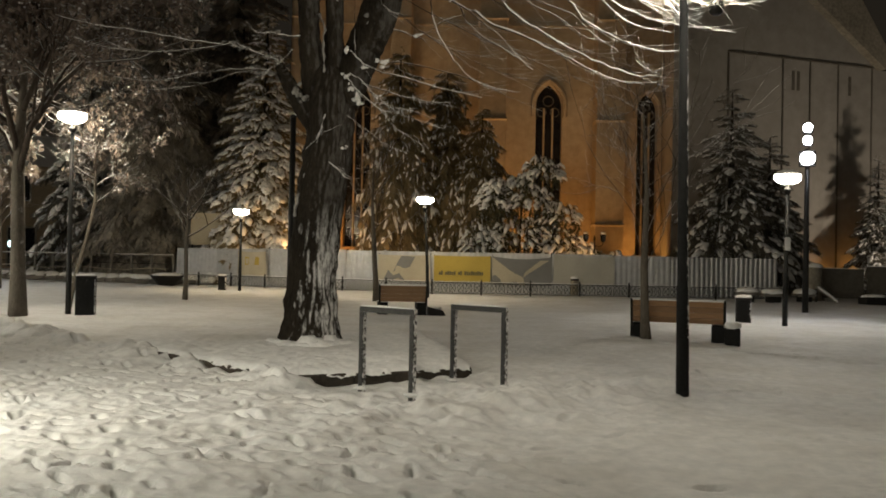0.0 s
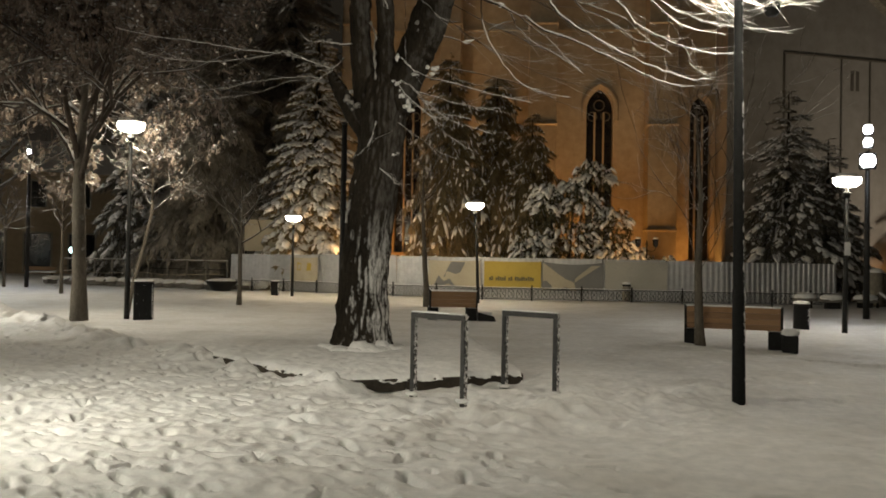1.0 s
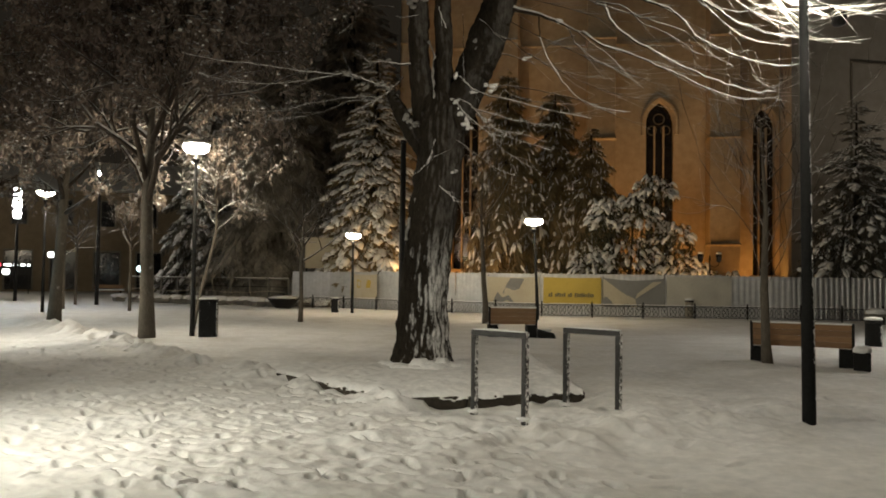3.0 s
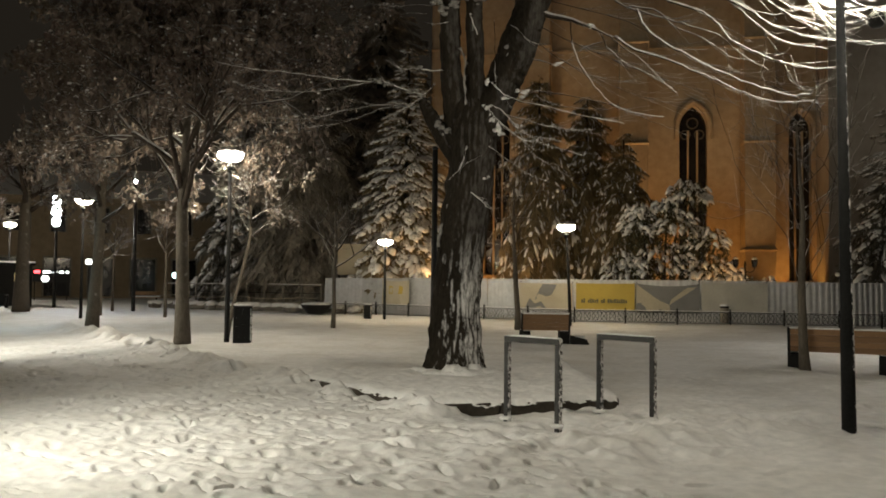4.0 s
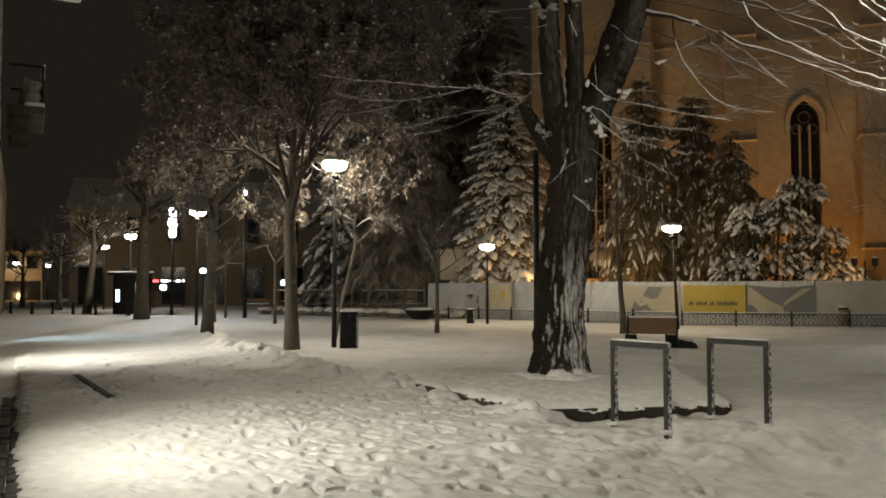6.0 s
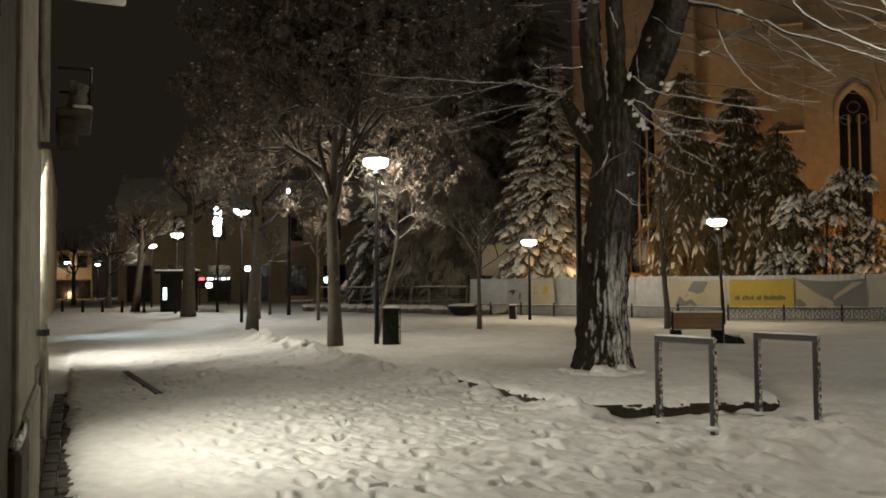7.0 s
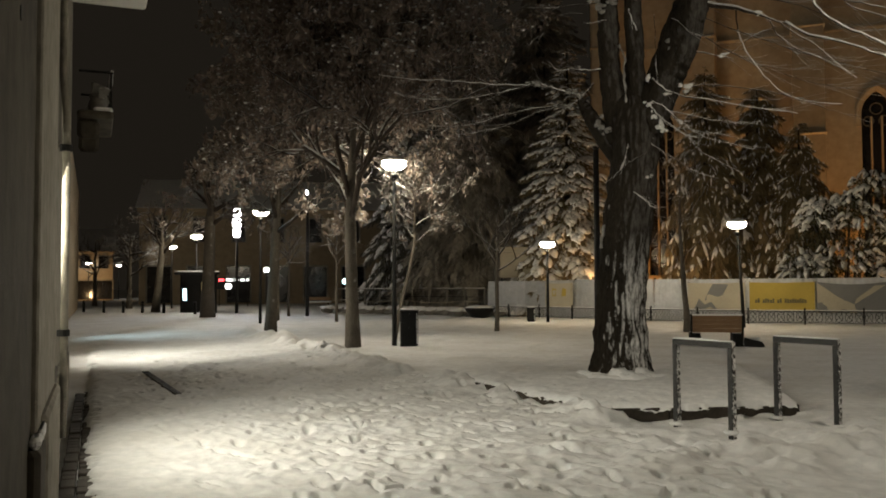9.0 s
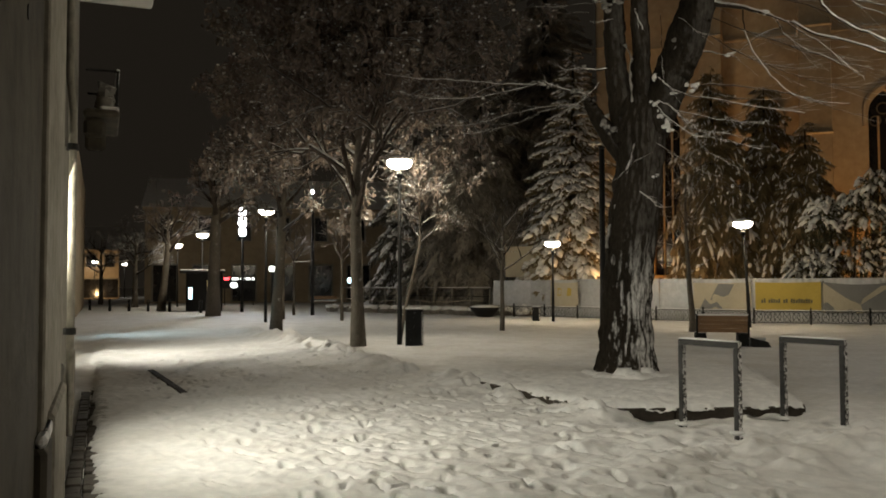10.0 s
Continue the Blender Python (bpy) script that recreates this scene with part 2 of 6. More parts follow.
class Shape:
    """Gathers vertices and faces of one mesh."""

    def __init__(self):
        self.v, self.f = [], []

    def add(self, verts, faces):
        o = len(self.v)
        self.v.extend(tuple(p) for p in verts)
        self.f.extend(tuple(i + o for i in q) for q in faces)
        return self

    def box(self, x0, y0, z0, x1, y1, z1, bevel=0.0, m=None):
        b = min(bevel, (x1 - x0) * 0.45, (y1 - y0) * 0.45, (z1 - z0) * 0.45)
        if b <= 0:
            vs = [(x, y, z) for z in (z0, z1) for y in (y0, y1) for x in (x0, x1)]
            fs = [(0, 2, 3, 1), (4, 5, 7, 6), (0, 1, 5, 4), (1, 3, 7, 5), (3, 2, 6, 7), (2, 0, 4, 6)]
        else:
            vs, fs = [], []
            cor = ((x0 + b, y0), (x1 - b, y0), (x1, y0 + b), (x1, y1 - b), (x1 - b, y1), (x0 + b, y1), (x0, y1 - b), (x0, y0 + b))
            cx, cy = (x0 + x1) / 2, (y0 + y1) / 2
            for z, k in ((z0, 1), (z0 + b, 0), (z1 - b, 0), (z1, 1)):
                for px, py in cor:
                    if k:
                        px = px + (b if px < cx else -b) * 0.7
                        py = py + (b if py < cy else -b) * 0.7
                    vs.append((px, py, z))
            for r in range(3):
                for i in range(8):
                    j = (i + 1) % 8
                    fs.append((r * 8 + i, r * 8 + j, r * 8 + 8 + j, r * 8 + 8 + i))
            fs += [tuple(range(7, -1, -1)), tuple(range(24, 32))]
        if m is not None:
            vs = [m @ Vector(p) for p in vs]
        return self.add(vs, fs)

    def lathe(self, profile, n=16, at=(0, 0, 0)):
        vs, fs = [], []
        for r, z in profile:
            for i in range(n):
                a = 2 * math.pi * i / n
                vs.append((at[0] + r * math.cos(a), at[1] + r * math.sin(a), at[2] + z))
        for k in range(len(profile) - 1):
            for i in range(n):
                j = (i + 1) % n
                fs.append((k * n + i, k * n + j, k * n + n + j, k * n + n + i))
        fs += [tuple(range(n - 1, -1, -1)), tuple(range(len(vs) - n, len(vs)))]
        return self.add(vs, fs)

    def tube(self, pts, radii, n=6, flat=1.0):
        pts = [Vector(p) for p in pts]
        vs, fs = [], []
        side = None
        for k, p in enumerate(pts):
            d = pts[min(k + 1, len(pts) - 1)] - pts[max(k - 1, 0)]
            d = d.normalized() if d.length > 1e-9 else Vector((0, 0, 1))
            if side is None:
                side = d.cross(Vector((0, 0, 1)))
                if side.length < 1e-3:
                    side = Vector((1, 0, 0))
            side = (side - d * side.dot(d)).normalized()
            upv = side.cross(d)
            for i in range(n):
                a = 2 * math.pi * i / n
                vs.append(p + side * (radii[k] * math.cos(a)) + upv * (radii[k] * flat * math.sin(a)))
        for k in range(len(pts) - 1):
            for i in range(n):
                j = (i + 1) % n
                fs.append((k * n + i, k * n + j, k * n + n + j, k * n + n + i))
        fs += [tuple(range(n - 1, -1, -1)), tuple(range(len(vs) - n, len(vs)))]
        return self.add(vs, fs)

    def blob(self, c, rx, ry, rz, rng, n=7, rough=0.18):
        vs, fs = [], []
        for k in range(1, 5):
            e = math.pi * k / 5 - math.pi / 2
            for i in range(n):
                a = 2 * math.pi * i / n
                w = 1 + rng.uniform(-rough, rough)
                vs.append((c[0] + rx * w * math.cos(a) * math.cos(e), c[1] + ry * w * math.sin(a) * math.cos(e), c[2] + rz * w * math.sin(e)))
        for k in range(3):
            for i in range(n):
                j = (i + 1) % n
                fs.append((k * n + i, k * n + j, k * n + n + j, k * n + n + i))
        fs += [tuple(range(n - 1, -1, -1)), tuple(range(3 * n, 4 * n))]
        return self.add(vs, fs)

    def mesh(self, name, mat, smooth=False):
        me = bpy.data.meshes.new(name)
        me.from_pydata(self.v, [], self.f)
        me.materials.append(mat)
        if smooth:
            me.shade_smooth()
        me.update()
        return me


def part(name, shape, mat, parent=None, label="", smooth=False):
    """One mesh object out of a Shape, under a thing or a part."""
    ob = new(name, shape.mesh(name, mat, smooth))
    if parent is not None:
        ob.parent = parent
    if label:
        tagged(ob, label)
    return ob


def thing(name, at, label, category, group="", kind="", turn=0.0):
    ob = new(name)
    ob.empty_display_size = 0.2
    ob.matrix_basis = pose(at[0], at[1], at[2], 0, 0, turn)
    return tagged(ob, label, category, group, kind)


def yaw_of(a, b):
    return math.degrees(math.atan2(b[1] - a[1], b[0] - a[0]))


# ---- ground ----
rng = random.Random(7)
BED = ((-1.71, 9.99), (0.38, 11.06), (-0.3, 15.6), (-4.55, 12.85))  # corners of the raised bed


def smooth_noise(x, y, scale, seed):
    """Value noise on arrays."""
    r = np.random.RandomState(seed)
    g = r.rand(256, 256)
    u, v = x / scale, y / scale
    i, j = np.floor(u).astype(int), np.floor(v).astype(int)
    a, b = u - i, v - j
    a, b = a * a * (3 - 2 * a), b * b * (3 - 2 * b)
    p = lambda k, l: g[(i + k) % 256, (j + l) % 256]
    return (p(0, 0) * (1 - a) + p(1, 0) * a) * (1 - b) + (p(0, 1) * (1 - a) + p(1, 1) * a) * b - 0.5


def sheet_height(x, y, prints):
    s = x * U.x + y * U.y
    l = x * N.x + y * N.y
    r = np.hypot(x, y)
    h = 0.10 * smooth_noise(x, y, 3.1, 1) + 0.05 * smooth_noise(x, y, 1.1, 2)
    near = np.clip((40 - r) / 30, 0, 1)
    h += near * (0.028 * smooth_noise(x, y, 0.47, 3) + 0.014 * smooth_noise(x, y, 0.16, 4) + 0.010 * smooth_noise(x, y, 0.07, 21))
    walked = np.exp(-((l - 2.2) / 2.4) ** 2) * (s > -6)
    h += walked * near * (0.018 * smooth_noise(s * 0.55, l, 0.40, 5) + 0.024 * smooth_noise(s * 0.5, l, 0.15, 6) + 0.026 * smooth_noise(s * 0.6, l, 0.065, 20))
    h -= 0.05 * np.clip((2.8 - l) / 2.0, 0, 1)
    # ploughed ridge between the walk and the park
    ridge = np.exp(-((l - 4.75 - 0.35 * smooth_noise(s, s * 0, 2.5, 8)) / 0.38) ** 2) * np.clip((s - 11.0) / 3, 0, 1) * np.clip((34 - s) / 6, 0, 1)
    h += ridge * (0.14 + 0.2 * smooth_noise(x, y, 0.9, 9) + 0.26 * smooth_noise(x, y, 0.38, 17) + 0.14 * smooth_noise(x, y, 0.14, 18))
    # heaped lumps in front of the bed and the stands
    heap = np.exp(-((s - 6.6 + 0.12 * (l - 5)) / 1.15) ** 2) * np.exp(-((l - 6.8) / 3.2) ** 2)
    h += heap * (0.02 + 0.13 * smooth_noise(x, y, 0.8, 10) + 0.15 * smooth_noise(x, y, 0.33, 11) + 0.09 * smooth_noise(x, y, 0.14, 22) + 0.03 * smooth_noise(x, y, 0.06, 23))
    for (px, py, a, ln, wd, dp) in prints:
        m = (np.abs(x - px) < 0.5) & (np.abs(y - py) < 0.5)
        if m.any():
            dx, dy = x[m] - px, y[m] - py
            f, g = dx * math.cos(a) + dy * math.sin(a), -dx * math.sin(a) + dy * math.cos(a)
            q = (f / ln) ** 2 + (g / wd) ** 2
            h[m] += -dp * np.exp(-q ** 3) + dp * 0.09 * np.exp(-((np.sqrt(q) - 1.5) / 0.35) ** 2)
    # snow banked against the kerbs of the bed
    def beside(a, b):
        """Distance outside a kerb, and how far along it."""
        dx, dy = b[0] - a[0], b[1] - a[1]
        n = math.hypot(dx, dy)
        return ((x - a[0]) * dy - (y - a[1]) * dx) / n, ((x - a[0]) * dx + (y - a[1]) * dy) / n

    inside = np.ones(x.shape, bool)
    for a, b in zip(BED, BED[1:] + BED[:1]):
        inside &= beside(a, b)[0] < 0.02
    off, along = beside(BED[3], BED[0])
    along = 4.0 - along
    bare = np.exp(-((along - 1.32) / 0.72) ** 6) + np.exp(-((along - 2.58) / 0.24) ** 4) + 0.8 * np.exp(-((along - 3.05) / 0.12) ** 4)
    side = np.exp(-(np.maximum(off - 0.06, 0) / 0.34) ** 2) * (off > -0.2) * np.clip((along + 0.3) / 0.3, 0, 1) * np.clip((4.6 - along) / 0.6, 0, 1)
    h += side * np.clip(0.15 - 0.115 * bare + 0.06 * smooth_noise(x, y, 0.42, 13) + 0.07 * smooth_noise(x, y, 0.13, 14), 0.0, 0.2)
    off, along = beside(BED[0], BED[1])
    front = np.exp(-(np.maximum(off - 0.05, 0) / 0.35) ** 2) * (off > -0.2) * (along > -0.3) * (along < 2.7)
    h += front * np.clip(0.01 + 0.09 * smooth_noise(x, y, 0.4, 15) + 0.07 * smooth_noise(x, y, 0.12, 16), -0.02, 0.07)
    h[inside] = -0.08
    # the drain lies open
    drain = (np.abs(l - 1.14 + 0.07 * (s - 12.98)) < 0.10) & (s > 12.9) & (s < 16.95)
    h[drain] = np.minimum(h[drain], -0.035)
    # bare strip at the wall
    h -= 0.085 * np.clip((0.02 + 0.07 * smooth_noise(s, s * 0 + 3, 0.5, 12) + 0.20 * smooth_noise(s, l * 0.3, 0.06, 19) - l) / 0.05, 0, 1) * (s > -30)
    return h


def footprints():
    out = []
    for start, way, steps, off in (((3.0, 3.4), 4, 24, 0.16), ((3.6, 2.4), -3, 26, 0.15), ((2.5, 4.3), 12, 18, 0.16), ((4.4, 1.6), 3, 22, 0.15), ((6.0, 3.9), -2, 22, 0.15), ((4.0, 5.0), -8, 14, 0.15), ((9.0, 2.9), 2, 24, 0.15), ((12.0, 3.6), 0, 20, 0.15)):
        s, l, a = start[0], start[1], way
        for k in range(steps):
            a += rng.uniform(-5, 5)
            s += 0.62 * math.cos(radians(a)) + rng.uniform(-0.05, 0.05)
            l += 0.62 * math.sin(radians(a)) + rng.uniform(-0.05, 0.05)
            q = st(s, l + (off if k % 2 else -off))
            out.append((q.x, q.y, math.atan2(U.y, U.x) + radians(a + rng.uniform(-12, 12)), rng.uniform(0.11, 0.16), rng.uniform(0.040, 0.055), rng.uniform(0.05, 0.10)))
    for k in range(520):
        q = st(rng.uniform(2.5, 18), rng.uniform(0.6, 5.2))
        out.append((q.x, q.y, math.atan2(U.y, U.x) + rng.gauss(0, .45), rng.uniform(0.07, 0.17), rng.uniform(0.022, 0.04), rng.uniform(0.04, 0.10)))
    for k in range(130):
        out.append((rng.uniform(0.5, 7.0), rng.uniform(6.5, 17.3), rng.uniform(0, 6.3), rng.uniform(0.06, 0.16), rng.uniform(0.035, 0.07), rng.uniform(0.01, 0.05)))
    for k in range(30):
        f = k / 30
        out.append((3.0 + 4.0 * f + rng.uniform(-.3, .3), 16.6 - 3.4 * f + rng.uniform(-.3, .3), -0.7 + rng.uniform(-.3, .3), 0.14, 0.06, rng.uniform(0.04, 0.09)))
    for px, py in ((1.75, 8.35), (3.2, 7.4), (2.4, 9.0), (0.9, 7.0), (3.9, 9.9), (4.4, 6.6), (1.9, 5.9)):
        out.append((px, py, rng.uniform(0, 3), 0.11, 0.06, 0.06))
    return out


def build_ground():
    def axis(a, b, step):
        """Even steps over the walked ground, then ever wider ones out to the horizon."""
        out, tail = list(np.arange(a, b, step)), []
        d, p = step, 0.0
        while p < 500:
            d *= 1.085
            p += d
            tail.append(p)
        return np.array([a - t for t in reversed(tail)] + out + [out[-1] + t for t in tail])

    gx, gy = axis(-12.5, 5.0, 0.027), axis(3.7, 18.0, 0.027)
    X, Y = np.meshgrid(gx, gy)
    Z = sheet_height(X.ravel(), Y.ravel(), footprints())
    co = np.stack([X.ravel(), Y.ravel(), Z], 1).astype(np.float32)
    i = np.arange(X.size).reshape(X.shape)
    q = np.stack([i[:-1, :-1], i[:-1, 1:], i[1:, 1:], i[1:, :-1]], -1).reshape(-1, 4)
    me = bpy.data.meshes.new("ground")
    me.vertices.add(len(co))
    me.vertices.foreach_set("co", co.ravel())
    me.loops.add(q.size)
    me.loops.foreach_set("vertex_index", q.ravel().astype(np.int32))
    me.polygons.add(len(q))
    me.polygons.foreach_set("loop_start", np.arange(0, q.size, 4, dtype=np.int32))
    me.polygons.foreach_set("loop_total", np.full(len(q), 4, dtype=np.int32))
    me.update(calc_edges=True)
    me.validate()
    me.materials.append(GROUND)
    me.shade_smooth()
    return tagged(new("ground", me), "trampled snow sheet over the square and street", "snow ground", kind="structure")


build_ground()

# ---- lamps of the square ----


def street_lamp(at, height, lean=(0, 0), watts=LAMP_W, head=0.33, pole_r=0.055, light=True, mat=IRON, tone=WARM, label="slim dark post-top street lamp with a glowing bowl"):
    t = thing("street_lamp", (at[0], at[1], -0.08), label, "street lamp", "lamps round the square")
    lx, ly = lean
    h = height + 0.08
    top = Vector((lx, ly, h - 0.22))
    part("pole", Shape().tube([(0, 0, 0), (lx * 0.27, ly * 0.27, 1.3), (lx * 0.28, ly * 0.28, 1.32), top], [pole_r * 1.2, pole_r * 1.12, pole_r, pole_r * 0.72], 12), mat, t, "", True)
    hd = part("lantern", Shape().lathe([(head * 0.99, 0.135), (head * 1.02, 0.15), (head * 0.6, 0.19), (0.03, 0.20)], 20, top), mat, t, "flat dark lantern cap", True)
    gl = part("bowl", Shape().lathe([(head * 0.3, -0.095), (head * 0.66, -0.07), (head * 0.92, -0.01), (head * 1.0, 0.055), (head * 0.96, 0.133)], 20, top), LAMP_GLOW, hd, "white glowing glass bowl", True)
    gl.visible_shadow = False
    part("snow_cap", Shape().lathe([(head * 0.9, 0.165), (head * 0.7, 0.22), (head * 0.3, 0.25), (0.02, 0.255)], 14, top), SNOW, hd, "thin cap of snow", True)
    part("collar", Shape().lathe([(pole_r * 1.1, -0.34), (pole_r * 1.3, -0.28), (pole_r * 2.0, -0.235), (pole_r * 1.2, -0.20)], 12, top), mat, t, "", True)
    if light:
        point_light("street_lamp_light", (at[0] + lx, at[1] + ly, height - 0.29), watts, tone, 0.14)
    return t


street_lamp((2.71, 9.55), 5.2, (-0.06, 0.0), LAMP_W * .56, 0.36, 0.062, True, IRON_SNOWY, WARM, "dark steel street lamp post flecked with wind-blown snow")
street_lamp((-8.83, 20.38), 4.85)
street_lamp((-19.16, 30.45), 4.75)
street_lamp((-31.30, 42.78), 4.7)
street_lamp((8.40, 21.00), 3.78, (0.02, 0), LAMP_W * .42, 0.32)
street_lamp((-0.52, 32.45), 3.85, (-0.17, 0), LAMP_W * .62, 0.34, 0.055, True, IRON, AMBER)
street_lamp((-8.30, 35.30), 3.42, (0, 0), LAMP_W * .62, 0.32, 0.055, True, IRON, AMBER)
street_lamp(st(-9.5, 8.4), 4.85)
for s, l, z in ((66.7, 5.3, 4.7), (86.7, 5.4, 4.7), (112.8, -0.7, 4.7), (124.6, 3.0, 4.7)):
    street_lamp(st(s, l), z, (0, 0), LAMP_W * .45, 0.33, 0.055, s < 100)
plate = thing("sign_plate", (8.40, 20.93, 2.0), "small pale sign plate fixed to the lamp post", "sign")
part("plate", Shape().box(-.06, -.012, -.16, .09, .0, .16, .004), surface("pale_plate", (.4, .4, .4), (.55, .55, .55), 12, .5), plate)
part("strap", Shape().lathe([(.066, -.03), (.066, .03)], 10, (0, .07, 0)), IRON, plate)
cap = thing("spotlight", (3.0, 9.5, 4.32), "small dark round spotlight on the lamp post", "spotlight")
part("housing", Shape().lathe([(0.05, -0.085), (0.08, -0.05), (0.085, 0.04), (0.04, 0.085)], 12), IRON, cap, "", True)
part("bracket", Shape().tube([(0, 0, 0.08), (-0.12, 0.02, 0.14), (-0.3, 0.05, 0.14)], [0.015] * 3, 6), IRON, cap)


def flood_mast(at, height, heads, target, watts, label):
    t = thing("flood_mast", (at[0], at[1], -0.05), label, "light mast")
    part("mast", Shape().tube([(0, 0, 0), (0, 0, height * 0.5), (0, 0, height + 0.3)], [0.10, 0.085, 0.06], 12), IRON, t, "", True)
    d = (Vector(target) - Vector((at[0], at[1], height))).normalized()
    for dz, w, hh in heads:
        c = Vector((0, 0, height + dz)) + Vector((d.x, d.y, 0)) * 0.16
        turn = Matrix.Translation(c) @ Matrix.Rotation(math.atan2(d.y, d.x) - math.pi / 2, 4, "Z")
        hd = part("floodlight", Shape().box(-w / 2, -0.12, -hh / 2, w / 2, 0.05, hh / 2, 0.03, turn), IRON, t, "dark floodlight housing")
        part("lens", Shape().blob(c + Vector((d.x, d.y, 0)) * 0.055, w * .46, w * .46, hh * .46, rng, 12, 0), FLOOD_GLOW, hd, "dazzling white lens", True)
    p = Vector((at[0], at[1], height)) + Vector((d.x, d.y, 0)) * 0.5
    spot_light("flood_light", p, target, watts, COOL, 110, 0.5, 0.2)
    return t


flood_mast((11.6, 27.4), 4.95, ((0.95, 0.30, 0.34), (0.55, 0.30, 0.34), (-0.02, 0.5, 0.5)), (4, 8, 0), 340, "tall grey mast with three dazzling floodlights")
flood_mast((-28.96, 43.46), 5.4, ((0.55, 0.46, 0.72), (-0.05, 0.56, 0.72), (-0.62, 0.46, 0.66)), (-10, 12, 0), 1500, "tall mast with a cluster of dazzling floodlights")
flood_mast((-22.0, 39.44), 6.1, ((0.35, 0.16, 0.3), (-0.25, 0.16, 0.34)), (-12, 15, 0), 300, "slim mast with two small white lights")

mast = thing("pole", (-3.52, 20.0, -0.06), "plain dark steel pole behind the old tree", "pole")
part("shaft", Shape().tube([(0, 0, 0), (0, 0, 1.2), (0, 0, 4.75)], [.085, .075, .065], 12), IRON, mast, "", True)
part("top_cap", Shape().lathe([(.07, 4.751), (.075, 4.80), (.03, 4.83)], 12), IRON, mast, "", True)

# ---- trees ----


def grow(sh, p, d, length, r, level, rs, tips, snow=None, bend=0.25, up=0.12, kids=4, thin=5, ratio=0.62):
    """A branch with side branches; tips gathers ends for leaves."""
    n = 4 if level else 5
    pts, rad = [Vector(p)], [r]
    q, dd = Vector(p), Vector(d).normalized()
    for k in range(n):
        dd = (dd + Vector((rs.uniform(-bend, bend), rs.uniform(-bend, bend), rs.uniform(-bend, bend) + up))).normalized()
        q = q + dd * (length / n)
        pts.append(q.copy())
        rad.append(r * (1 - 0.75 * (k + 1) / n) + 0.002)
    sh.tube(pts, rad, thin if r < 0.03 else 7)
    if snow is not None and r < 0.09:
        snow.tube([a + Vector((0, 0, b * 0.85)) for a, b in zip(pts, rad)], [b * 0.55 + 0.001 for b in rad], 4)
    tips.extend(pts[2:])
    if level <= 0:
        return
    for k in range(kids):
        f = rs.uniform(0.25, 0.98)
        i = min(n - 1, int(f * n))
        base = pts[i].lerp(pts[i + 1], f * n - i)
        ax = (pts[i + 1] - pts[i]).normalized()
        side = ax.cross(Vector((rs.uniform(-1, 1), rs.uniform(-1, 1), rs.uniform(-1, 1)))).normalized()
        nd_ = (ax * rs.uniform(0.5, 0.9) + side * rs.uniform(0.6, 1.0)).normalized()
        grow(sh, base, nd_, length * ratio * rs.uniform(0.7, 1.15), rad[i] * 0.6, level - 1, rs, tips, snow, bend, up, kids, thin, ratio)


